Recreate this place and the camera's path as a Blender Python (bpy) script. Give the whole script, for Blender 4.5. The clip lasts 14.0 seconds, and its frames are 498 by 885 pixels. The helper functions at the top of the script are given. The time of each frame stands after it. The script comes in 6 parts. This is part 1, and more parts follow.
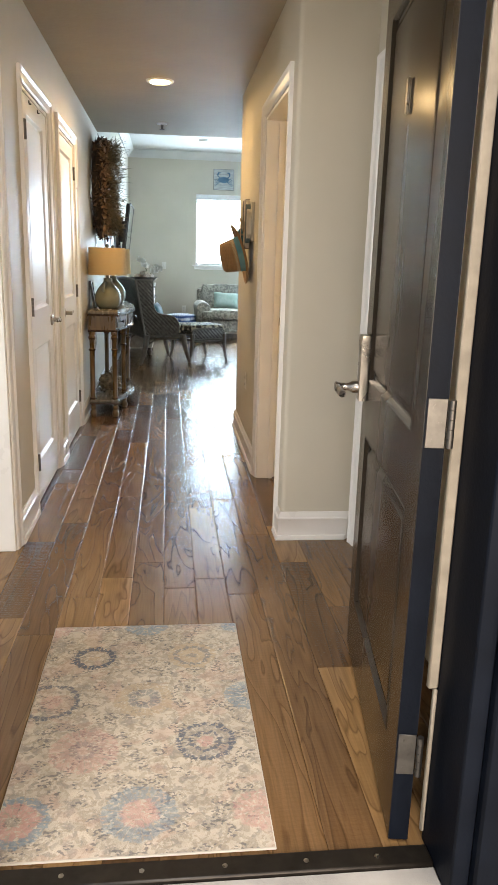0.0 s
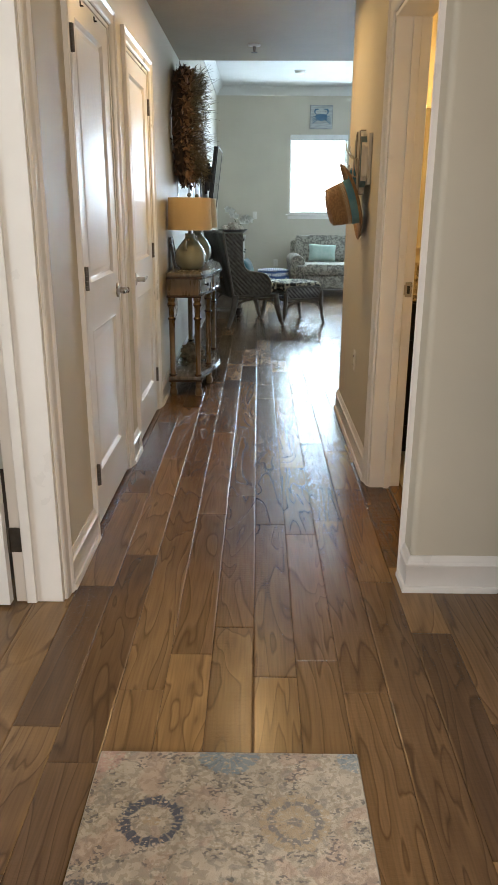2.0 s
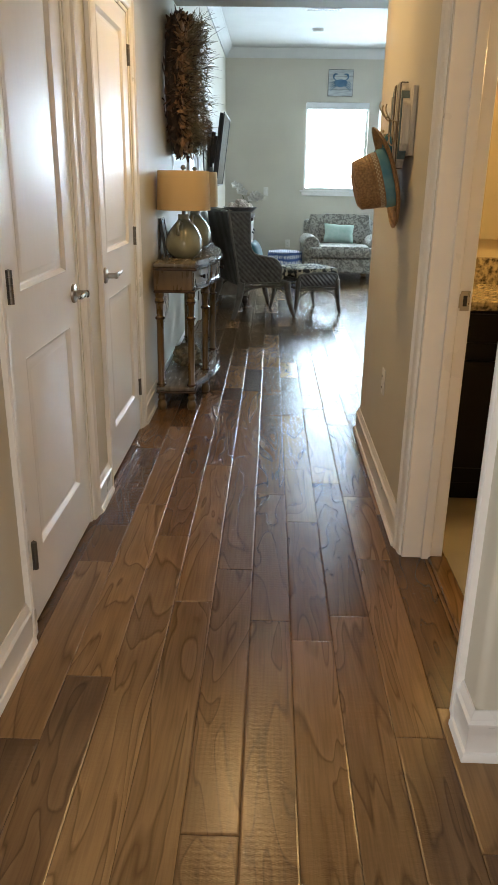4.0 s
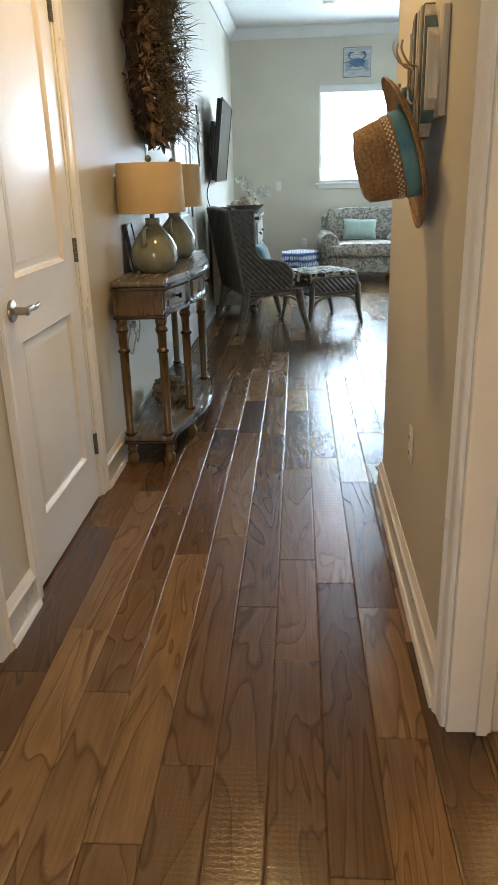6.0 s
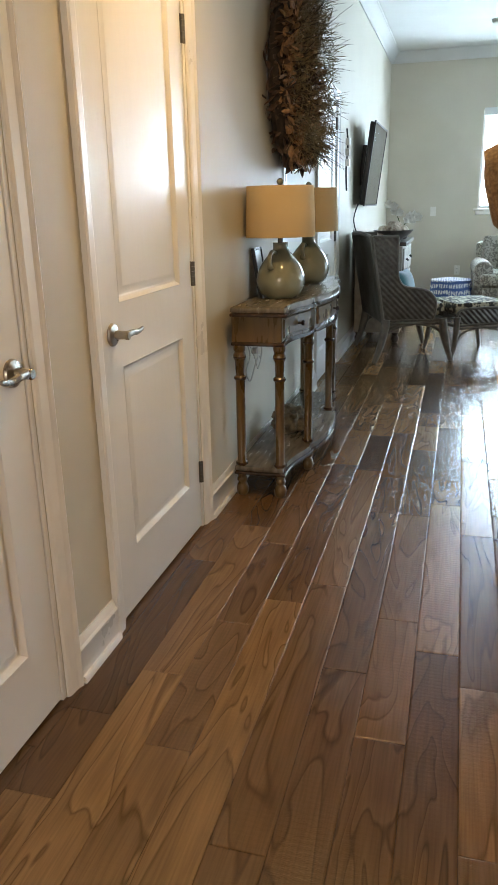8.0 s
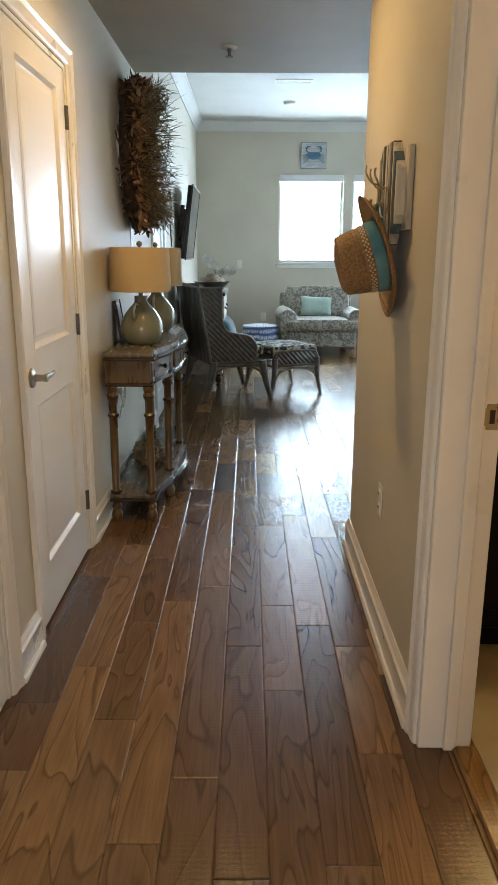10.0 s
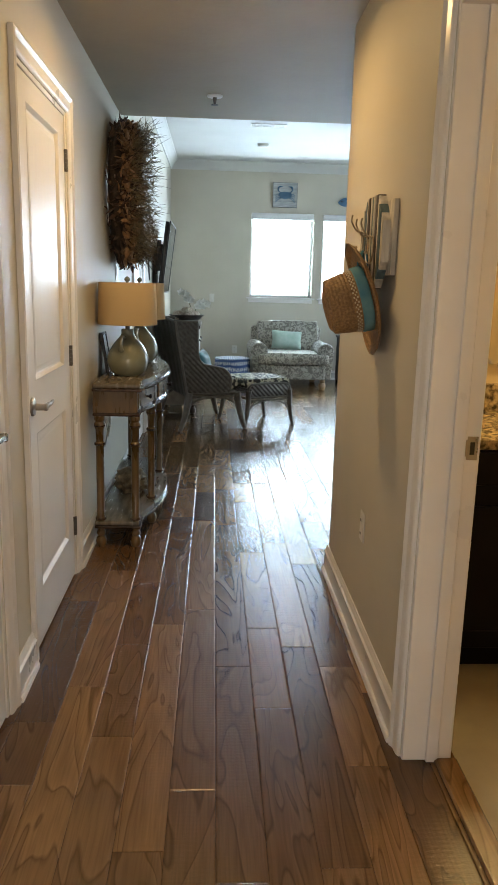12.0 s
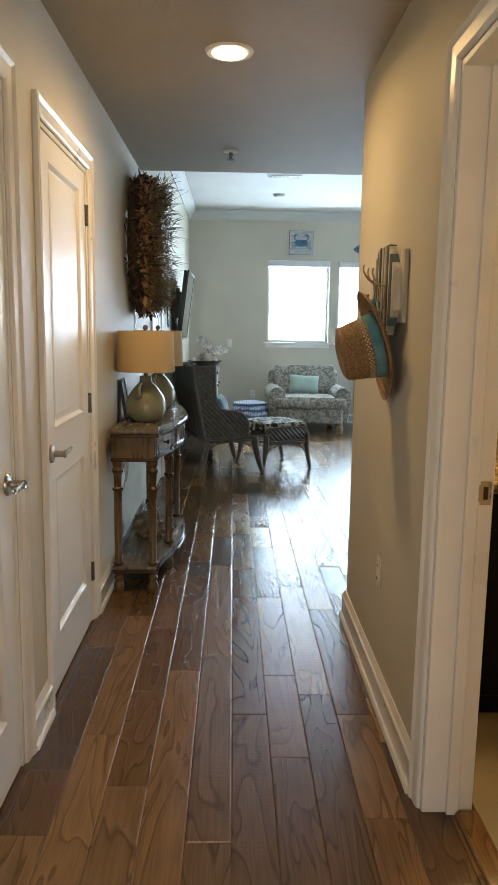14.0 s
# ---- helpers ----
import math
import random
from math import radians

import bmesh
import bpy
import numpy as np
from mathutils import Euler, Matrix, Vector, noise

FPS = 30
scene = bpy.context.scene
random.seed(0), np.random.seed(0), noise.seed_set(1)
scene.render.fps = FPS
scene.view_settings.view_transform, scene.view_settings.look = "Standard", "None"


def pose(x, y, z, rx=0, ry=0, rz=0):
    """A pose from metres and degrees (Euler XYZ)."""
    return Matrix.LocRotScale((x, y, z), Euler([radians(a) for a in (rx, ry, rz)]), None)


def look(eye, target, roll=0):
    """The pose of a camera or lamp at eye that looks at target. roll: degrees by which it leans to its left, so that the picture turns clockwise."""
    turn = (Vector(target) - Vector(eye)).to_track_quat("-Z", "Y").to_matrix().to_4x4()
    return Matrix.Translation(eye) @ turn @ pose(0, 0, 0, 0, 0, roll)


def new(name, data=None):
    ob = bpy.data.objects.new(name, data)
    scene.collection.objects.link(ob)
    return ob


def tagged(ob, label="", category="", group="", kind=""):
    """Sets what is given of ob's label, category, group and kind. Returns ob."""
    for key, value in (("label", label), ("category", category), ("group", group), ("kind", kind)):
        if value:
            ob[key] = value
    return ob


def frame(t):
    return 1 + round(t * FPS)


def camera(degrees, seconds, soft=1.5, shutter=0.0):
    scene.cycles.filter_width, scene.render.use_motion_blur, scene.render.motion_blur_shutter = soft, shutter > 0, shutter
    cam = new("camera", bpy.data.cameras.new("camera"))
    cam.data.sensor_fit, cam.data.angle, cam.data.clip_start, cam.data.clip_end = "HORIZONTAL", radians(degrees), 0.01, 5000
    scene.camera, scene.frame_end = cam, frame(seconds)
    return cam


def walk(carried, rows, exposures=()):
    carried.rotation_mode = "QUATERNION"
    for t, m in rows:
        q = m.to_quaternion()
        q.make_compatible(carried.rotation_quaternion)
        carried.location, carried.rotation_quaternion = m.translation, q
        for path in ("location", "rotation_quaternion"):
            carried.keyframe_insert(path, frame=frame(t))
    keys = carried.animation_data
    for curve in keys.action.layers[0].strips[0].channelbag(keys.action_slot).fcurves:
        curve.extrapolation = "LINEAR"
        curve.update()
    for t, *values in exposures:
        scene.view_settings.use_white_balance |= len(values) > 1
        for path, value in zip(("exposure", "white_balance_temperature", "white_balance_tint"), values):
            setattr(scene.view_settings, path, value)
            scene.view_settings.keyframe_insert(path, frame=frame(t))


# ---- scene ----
cam = camera(37.6, 14.0, soft=1.1)
EXPOSURES = [(0.0, 1.05), (0.5, 0.76), (1.0, 0.63), (1.5, 0.6), (2.0, 0.62), (5.0, 0.7), (7.0, 0.85), (8.0, 0.85), (9.0, 0.68), (12.5, 0.55), (14.0, 0.53)]
PATH = [
    (0, (0.277, 0.381, 1.295), (0.496, 2.309, 0.811), 1.6),
    (0.5, (0.283, 0.606, 1.302), (0.224, 2.537, 0.784), 1.2),
    (1, (0.234, 0.821, 1.299), (0.12, 2.74, 0.749), -1.0),
    (1.5, (0.215, 1.041, 1.295), (0.208, 2.951, 0.703), -1.1),
    (2, (0.262, 1.301, 1.308), (0.241, 3.204, 0.692), 0.3),
    (2.5, (0.279, 1.539, 1.299), (0.259, 3.438, 0.67), 0.9),
    (5, (0.348, 2.697, 1.326), (0.269, 4.572, 0.634), 0.4),
    (5.5, (0.407, 2.965, 1.304), (0.308, 4.839, 0.614), -0.2),
    (6, (0.457, 3.184, 1.285), (0.321, 5.06, 0.603), -1.7),
    (6.5, (0.519, 3.358, 1.273), (0.145, 5.2, 0.59), -0.3),
    (7, (0.535, 3.413, 1.265), (0.023, 5.232, 0.609), -0.6),
    (7.5, (0.568, 3.428, 1.263), (0.022, 5.242, 0.623), -1.8),
    (8, (0.563, 3.385, 1.279), (0.042, 5.215, 0.663), -1.2),
    (8.5, (0.529, 3.238, 1.293), (0.126, 5.113, 0.725), -0.9),
    (9, (0.465, 3.095, 1.316), (0.233, 5.007, 0.779), -0.9),
    (11.5, (0.234, 2.742, 1.366), (0.341, 4.686, 0.908), 1.7),
    (12, (0.234, 2.744, 1.372), (0.335, 4.696, 0.948), 1.5),
    (12.5, (0.241, 2.744, 1.379), (0.325, 4.705, 0.998), 1.3),
    (13, (0.244, 2.735, 1.385), (0.31, 4.704, 1.04), 1.1),
    (13.5, (0.246, 2.727, 1.386), (0.3, 4.701, 1.064), 0.9),
    (14, (0.247, 2.719, 1.385), (0.294, 4.695, 1.076), 0.9),
]
walk(cam, [(t, look(eye, target, roll)) for t, eye, target, roll in PATH], EXPOSURES)

# ---- world and lights ----
world = bpy.data.worlds.new("world")
scene.world = world
world.use_nodes = True
wn = world.node_tree.nodes
sky = wn.new("ShaderNodeTexSky")
sky.sky_type = "NISHITA"
sky.sun_disc = False
sky.sun_elevation, sky.sun_rotation = radians(50), radians(200)
world.node_tree.links.new(sky.outputs["Color"], wn["Background"].inputs["Color"])
wn["Background"].inputs["Strength"].default_value = 0.07
sun = new("sun", bpy.data.lights.new("sun", "SUN"))
sun.data.energy, sun.data.angle, sun.data.color = 1.0, radians(12), (1.0, 0.97, 0.92)
sun.matrix_world = look((0, -6, 8), (2.2, 0, 0))


def lamp(name, kind, energy, color, m, size=0.1):
    data = bpy.data.lights.new(name, kind)
    data.energy, data.color = energy, color
    if kind == "AREA":
        data.shape, data.size = "DISK", size
    else:
        data.shadow_soft_size = size
    ob = new(name, data)
    ob.matrix_world = m
    return ob


lamp("ceiling_lamp_glow", "AREA", 7.2, (1.0, 0.63, 0.25), pose(0.22, 5.74, 2.422), 0.14).data.spread = radians(168)
lamp("vanity_lamp_glow", "POINT", 28.0, (1.0, 0.66, 0.26), pose(1.75, 5.35, 2.0), 0.08)

porch = lamp("porch_daylight", "AREA", 110.0, (1.0, 0.82, 0.64), look((1.2, -0.9, 1.4), (0.0, 2.7, 0.95)), 1.0)
porch.data.shape, porch.data.size, porch.data.size_y = "RECTANGLE", 4.0, 1.8
# added area lamp, brightens the living room from an unseen east opening
side = lamp("unseen_side_daylight", "AREA", 52.0, (0.66, 0.85, 1.0), look((4.60, 11.6, 1.2), (0.0, 11.6, 0.35)), 1.0)
side.data.shape, side.data.size, side.data.size_y = "RECTANGLE", 3.1, 2.2
# fill lamp added inside the bedroom in place of an unseen window
bedroom = lamp("bedroom_fill", "AREA", 34.0, (0.92, 0.97, 1.0), look((-2.3, 2.15, 1.5), (-0.35, 3.35, 0.55)), 1.0)
bedroom.data.shape, bedroom.data.size, bedroom.data.size_y = "RECTANGLE", 1.4, 1.5

# ---- materials ----


def material(name, color, rough=0.5, metal=0.0, vary=0.12, scale=6.0, bump=0.1, bump_scale=60.0, stretch=(1, 1, 1), second=None, coat=0.0, rnd=0.0, emit=None, sheen=0.0):
    m = bpy.data.materials.new(name)
    m.use_nodes = True
    nt = m.node_tree
    b = nt.nodes["Principled BSDF"]
    link = nt.links.new
    tc = nt.nodes.new("ShaderNodeTexCoord")
    mp = nt.nodes.new("ShaderNodeMapping")
    mp.inputs["Scale"].default_value = stretch
    link(tc.outputs["Object"], mp.inputs["Vector"])
    n1 = nt.nodes.new("ShaderNodeTexNoise")
    n1.inputs["Scale"].default_value, n1.inputs["Detail"].default_value = scale, 6
    link(mp.outputs[0], n1.inputs["Vector"])
    n2 = nt.nodes.new("ShaderNodeTexNoise")
    n2.inputs["Scale"].default_value, n2.inputs["Detail"].default_value = bump_scale, 3
    link(mp.outputs[0], n2.inputs["Vector"])
    ramp = nt.nodes.new("ShaderNodeMix")
    ramp.data_type = "RGBA"
    c = Vector(color)
    d = Vector(second) if second else c * (1 - vary * 2)
    ramp.inputs[6].default_value = (*d, 1)
    ramp.inputs[7].default_value = (*c, 1)
    rr = nt.nodes.new("ShaderNodeMapRange")
    rr.inputs["From Min"].default_value, rr.inputs["From Max"].default_value = 0.35, 0.65
    link(n1.outputs["Fac"], rr.inputs["Value"])
    link(rr.outputs[0], ramp.inputs[0])
    out = ramp.outputs[2]
    if rnd:
        oi = nt.nodes.new("ShaderNodeObjectInfo")
        mr = nt.nodes.new("ShaderNodeMapRange")
        mr.inputs["To Min"].default_value, mr.inputs["To Max"].default_value = 1 - rnd, 1 + rnd
        link(oi.outputs["Random"], mr.inputs["Value"])
        mul = nt.nodes.new("ShaderNodeVectorMath")
        mul.operation = "SCALE"
        link(out, mul.inputs[0])
        link(mr.outputs[0], mul.inputs["Scale"])
        out = mul.outputs[0]
    link(out, b.inputs["Base Color"])
    r2 = nt.nodes.new("ShaderNodeMapRange")
    r2.inputs["To Min"].default_value, r2.inputs["To Max"].default_value = max(0.03, rough - 0.08), min(1.0, rough + 0.08)
    link(n1.outputs["Fac"], r2.inputs["Value"])
    link(r2.outputs[0], b.inputs["Roughness"])
    b.inputs["Metallic"].default_value = metal
    b.inputs["Coat Weight"].default_value = coat
    b.inputs["Sheen Weight"].default_value = sheen
    if bump:
        bp = nt.nodes.new("ShaderNodeBump")
        bp.inputs["Strength"].default_value, bp.inputs["Distance"].default_value = bump, 0.004
        link(n2.outputs["Fac"], bp.inputs["Height"])
        link(bp.outputs[0], b.inputs["Normal"])
    if emit:
        b.inputs["Emission Color"].default_value = (*emit[0], 1)
        b.inputs["Emission Strength"].default_value = emit[1]
    return m


def plank_material():
    m = material("hickory_plank", (0.2, 0.1, 0.048), 0.2, bump=0)
    nt = m.node_tree
    link = nt.links.new
    b = nt.nodes["Principled BSDF"]
    tc = nt.nodes.new("ShaderNodeTexCoord")
    oi = nt.nodes.new("ShaderNodeObjectInfo")
    gi = nt.nodes.new("ShaderNodeNewGeometry")
    for nd in nt.nodes:
        if nd.type == "MAP_RANGE" and nd.inputs["To Max"].default_value < 0.5:
            nd.inputs["To Min"].default_value, nd.inputs["To Max"].default_value = 0.20, 0.27
    rnd = nt.nodes.new("ShaderNodeMath")
    rnd.operation = "ADD"
    link(oi.outputs["Random"], rnd.inputs[0])
    link(gi.outputs["Random Per Island"], rnd.inputs[1])
    fr = nt.nodes.new("ShaderNodeMath")
    fr.operation = "FRACT"
    link(rnd.outputs[0], fr.inputs[0])
    # each plank has its own stretch of grain
    off = nt.nodes.new("ShaderNodeVectorMath")
    off.operation = "SCALE"
    off.inputs[0].default_value = (3.7, 19.0, 7.3)
    link(fr.outputs[0], off.inputs["Scale"])
    add = nt.nodes.new("ShaderNodeVectorMath")
    link(gi.outputs["Position"], add.inputs[0])
    link(off.outputs[0], add.inputs[1])
    mp = nt.nodes.new("ShaderNodeMapping")
    mp.inputs["Scale"].default_value = (7, 1.25, 1)
    link(add.outputs[0], mp.inputs["Vector"])
    big = nt.nodes.new("ShaderNodeTexNoise")
    big.inputs["Scale"].default_value, big.inputs["Detail"].default_value, big.inputs["Distortion"].default_value = 1.0, 2.0, 0.75
    link(mp.outputs[0], big.inputs["Vector"])
    # growth rings: contour lines of a slow noise
    ring = nt.nodes.new("ShaderNodeMath")
    ring.operation = "MULTIPLY"
    ring.inputs[1].default_value = 8.0
    link(big.outputs["Fac"], ring.inputs[0])
    saw = nt.nodes.new("ShaderNodeMath")
    saw.operation = "FRACT"
    link(ring.outputs[0], saw.inputs[0])
    rc = nt.nodes.new("ShaderNodeValToRGB")
    rc.color_ramp.elements[0].position, rc.color_ramp.elements[0].color = 0.0, (0.46, 0.42, 0.37, 1)
    rc.color_ramp.elements[1].position, rc.color_ramp.elements[1].color = 0.11, (1.1, 1.1, 1.1, 1)
    e = rc.color_ramp.elements.new(0.90)
    e.color = (0.84, 0.82, 0.79, 1)
    e = rc.color_ramp.elements.new(1.0)
    e.color = (0.50, 0.46, 0.41, 1)
    link(saw.outputs[0], rc.inputs[0])
    mp2 = nt.nodes.new("ShaderNodeMapping")
    mp2.inputs["Scale"].default_value = (160, 6, 1)
    link(add.outputs[0], mp2.inputs["Vector"])
    fine = nt.nodes.new("ShaderNodeTexNoise")
    fine.inputs["Scale"].default_value, fine.inputs["Detail"].default_value = 1.0, 3.0
    link(mp2.outputs[0], fine.inputs["Vector"])
    tone = nt.nodes.new("ShaderNodeValToRGB")
    cr = tone.color_ramp
    cr.elements[0].position, cr.elements[0].color = 0.0, (0.088, 0.047, 0.021, 1)
    cr.elements[1].position, cr.elements[1].color = 1.0, (0.28, 0.162, 0.066, 1)
    e = cr.elements.new(0.25)
    e.color = (0.129, 0.070, 0.030, 1)
    e = cr.elements.new(0.7)
    e.color = (0.185, 0.104, 0.043, 1)
    shift = nt.nodes.new("ShaderNodeMath")
    shift.operation, shift.inputs[1].default_value = "ADD", 0.45
    link(fr.outputs[0], shift.inputs[0])
    wrap = nt.nodes.new("ShaderNodeMath")
    wrap.operation = "FRACT"
    link(shift.outputs[0], wrap.inputs[0])
    link(wrap.outputs[0], tone.inputs[0])
    ml = nt.nodes.new("ShaderNodeMix")
    ml.data_type, ml.blend_type = "RGBA", "MULTIPLY"
    ml.inputs[0].default_value = 0.85
    link(tone.outputs[0], ml.inputs[6])
    link(rc.outputs[0], ml.inputs[7])
    m3 = nt.nodes.new("ShaderNodeMix")
    m3.data_type, m3.blend_type = "RGBA", "MULTIPLY"
    m3.inputs[0].default_value = 0.35
    fr2 = nt.nodes.new("ShaderNodeMapRange")
    fr2.inputs["From Min"].default_value, fr2.inputs["From Max"].default_value = 0.3, 0.6
    fr2.inputs["To Min"].default_value, fr2.inputs["To Max"].default_value = 0.5, 1.15
    link(fine.outputs["Fac"], fr2.inputs["Value"])
    link(ml.outputs[2], m3.inputs[6])
    link(fr2.outputs[0], m3.inputs[7])
    link(m3.outputs[2], b.inputs["Base Color"])
    # hand-scraped ripples across the plank
    mpr = nt.nodes.new("ShaderNodeMapping")
    mpr.inputs["Scale"].default_value = (0.35, 1, 1)
    link(add.outputs[0], mpr.inputs["Vector"])
    rip = nt.nodes.new("ShaderNodeTexWave")
    rip.bands_direction = "Y"
    rip.inputs["Scale"].default_value, rip.inputs["Distortion"].default_value = 20.0, 3.0
    rip.inputs["Detail"].default_value, rip.inputs["Detail Scale"].default_value = 0.0, 16.0
    link(mpr.outputs[0], rip.inputs["Vector"])
    bp = nt.nodes.new("ShaderNodeBump")
    bp.inputs["Strength"].default_value, bp.inputs["Distance"].default_value = 0.5, 0.00028
    # some planks are scraped harder than others
    har = nt.nodes.new("ShaderNodeMapRange")
    har.inputs["To Min"].default_value, har.inputs["To Max"].default_value = 0.25, 1.0
    hard = nt.nodes.new("ShaderNodeMath")
    hard.operation = "PINGPONG"
    hard.inputs[1].default_value = 0.13
    link(fr.outputs[0], hard.inputs[0])
    link(hard.outputs[0], har.inputs["Value"])
    har.inputs["From Min"].default_value, har.inputs["From Max"].default_value = 0.0, 0.13
    link(har.outputs[0], bp.inputs["Strength"])
    link(rip.outputs["Fac"], bp.inputs["Height"])
    bp2 = nt.nodes.new("ShaderNodeBump")
    bp2.inputs["Strength"].default_value, bp2.inputs["Distance"].default_value = 0.10, 0.0006
    link(fine.outputs["Fac"], bp2.inputs["Height"])
    link(bp.outputs[0], bp2.inputs["Normal"])
    link(bp2.outputs[0], b.inputs["Normal"])
    return m


M_WALL = material("wall_paint", (0.585, 0.545, 0.455), 0.6, vary=0.03, scale=2.0, bump=0.06, bump_scale=220)
M_WALL2 = material("bath_wall_paint", (0.62, 0.53, 0.36), 0.6, vary=0.03, scale=2.0, bump=0.06, bump_scale=220)
# hall ceiling colour darkened for its dim light and warmed for the lamp's halo
M_CEIL = material("dimmed_hall_ceiling", (0.39, 0.335, 0.25), 0.7, vary=0.04, scale=3.0, bump=0.35, bump_scale=26)
M_CEIL2 = material("white_ceiling_paint", (0.68, 0.68, 0.66), 0.75, vary=0.03, scale=2.0, bump=0.1, bump_scale=120)
M_TRIM = material("white_trim_paint", (0.82, 0.80, 0.775), 0.3, vary=0.03, scale=5.0, bump=0.05, bump_scale=90)
M_DOOR = material("white_door_paint", (0.80, 0.785, 0.765), 0.36, vary=0.02, scale=3.0, bump=0.12, bump_scale=30, stretch=(1, 1, 0.3))
M_FLOOR = plank_material()
M_SUB = material("floor_seam", (0.05, 0.028, 0.016), 0.6)
M_BRONZE = material("dark_bronze_door_paint", (0.021, 0.014, 0.0095), 0.25, vary=0.12, scale=4.0, bump=0.03, bump_scale=70, stretch=(1, 1, 0.1))
M_VANITY = material("dark_cabinet_paint", (0.012, 0.011, 0.012), 0.35, vary=0.1)
M_NAVY = material("navy_black_paint", (0.005, 0.007, 0.012), 0.5, vary=0.15, scale=9.0, bump=0.1, bump_scale=120)
for m in (M_NAVY, M_VANITY):
    m.node_tree.nodes["Principled BSDF"].inputs["Specular IOR Level"].default_value = 0.08
M_STEEL = material("satin_nickel", (0.43, 0.40, 0.355), 0.28, metal=1.0, vary=0.06, scale=20, bump=0.03)
M_DULL = material("dull_hinge_steel", (0.165, 0.155, 0.142), 0.45, metal=1.0, vary=0.12, scale=40, bump=0.08)
M_KNOBS = material("dark_metal", (0.03, 0.022, 0.018), 0.35, metal=0.8, bump=0)
M_CONC = material("porch_concrete", (0.42, 0.4, 0.37), 0.85, vary=0.15, scale=5, bump=0.3, bump_scale=150)
M_TILE = material("bath_tile", (0.36, 0.32, 0.25), 0.35, vary=0.12, scale=4)
M_GRANITE = material("granite", (0.55, 0.44, 0.26), 0.15, scale=45, second=(0.06, 0.045, 0.03), bump=0)
M_DAY = material("daylight", (1, 1, 1), 1.0, bump=0, emit=((0.62, 0.82, 1.0), 18.0))
M_LED = material("led_lens", (1, 0.95, 0.85), 0.5, bump=0, emit=((1.0, 0.76, 0.44), 16.0))
M_BULB = material("lamp_glass", (1, 0.9, 0.7), 0.5, bump=0, emit=((1.0, 0.72, 0.3), 4.0))
M_PLASTIC = material("white_plastic", (0.75, 0.73, 0.68), 0.35, vary=0.03, bump=0)
M_BLACK = material("black_plastic", (0.012, 0.012, 0.013), 0.3, vary=0.1, bump=0)
M_SCREEN = material("dark_screen", (0.01, 0.011, 0.012), 0.12, bump=0)

# ---- mesh tools ----


def link_mesh(name, bm, mat, parent=None, smooth=False):
    me = bpy.data.meshes.new(name)
    bmesh.ops.recalc_face_normals(bm, faces=bm.faces)
    bm.to_mesh(me)
    bm.free()
    for m in (mat if isinstance(mat, (list, tuple)) else [mat]):
        me.materials.append(m)
    if smooth:
        me.polygons.foreach_set("use_smooth", [True] * len(me.polygons))
        me.set_sharp_from_angle(angle=radians(38))
    ob = new(name, me)
    ob.parent = parent
    return ob


def part(name, bm, mat, parent, label="", smooth=True):
    return tagged(link_mesh(name, bm, mat, parent, smooth), label)


def structure(name, bm, mat, label="", category=""):
    return tagged(link_mesh(name, bm, mat, None, True), label, category or name.split("_")[0], "", "structure")


def thing(name, label, category, m=None, group=""):
    ob = new(name)
    ob.empty_display_size = 0.05
    if m is not None:
        ob.matrix_world = m
    return tagged(ob, label, category, group)


def box(bm, x0, x1, y0, y1, z0, z1, bevel=0.0, seg=1, m=None):
    vs = [bm.verts.new(v) for v in ((x0, y0, z0), (x1, y0, z0), (x1, y1, z0), (x0, y1, z0), (x0, y0, z1), (x1, y0, z1), (x1, y1, z1), (x0, y1, z1))]
    fs = [bm.faces.new([vs[i] for i in f]) for f in ((3, 2, 1, 0), (4, 5, 6, 7), (0, 1, 5, 4), (1, 2, 6, 5), (2, 3, 7, 6), (3, 0, 4, 7))]
    if bevel:
        es = {e for f in fs for e in f.edges}
        r = bmesh.ops.bevel(bm, geom=list(es), offset=bevel, segments=seg, affect="EDGES", profile=0.5)
        vs = list({v for f in r["faces"] for v in f.verts} | {v for v in vs if v.is_valid})
    if m is not None:
        bmesh.ops.transform(bm, matrix=m, verts=vs)
    return bm


def boxes(*rows, bevel=0.0, seg=1):
    bm = bmesh.new()
    for r in rows:
        box(bm, *r, bevel=bevel, seg=seg)
    return bm


def lathe(profile, n=24, bm=None, m=None):
    """A turned shape from (radius, z) pairs."""
    bm = bm or bmesh.new()
    rings = []
    for r, z in profile:
        rings.append([bm.verts.new((max(r, 0.0004) * math.cos(a), max(r, 0.0004) * math.sin(a), z)) for a in (2 * math.pi * i / n for i in range(n))])
    for a, b in zip(rings, rings[1:]):
        for i in range(n):
            bm.faces.new((a[i], a[(i + 1) % n], b[(i + 1) % n], b[i]))
    bm.faces.new(rings[0][::-1])
    bm.faces.new(rings[-1])
    if m is not None:
        bmesh.ops.transform(bm, matrix=m, verts=[v for r in rings for v in r])
    return bm


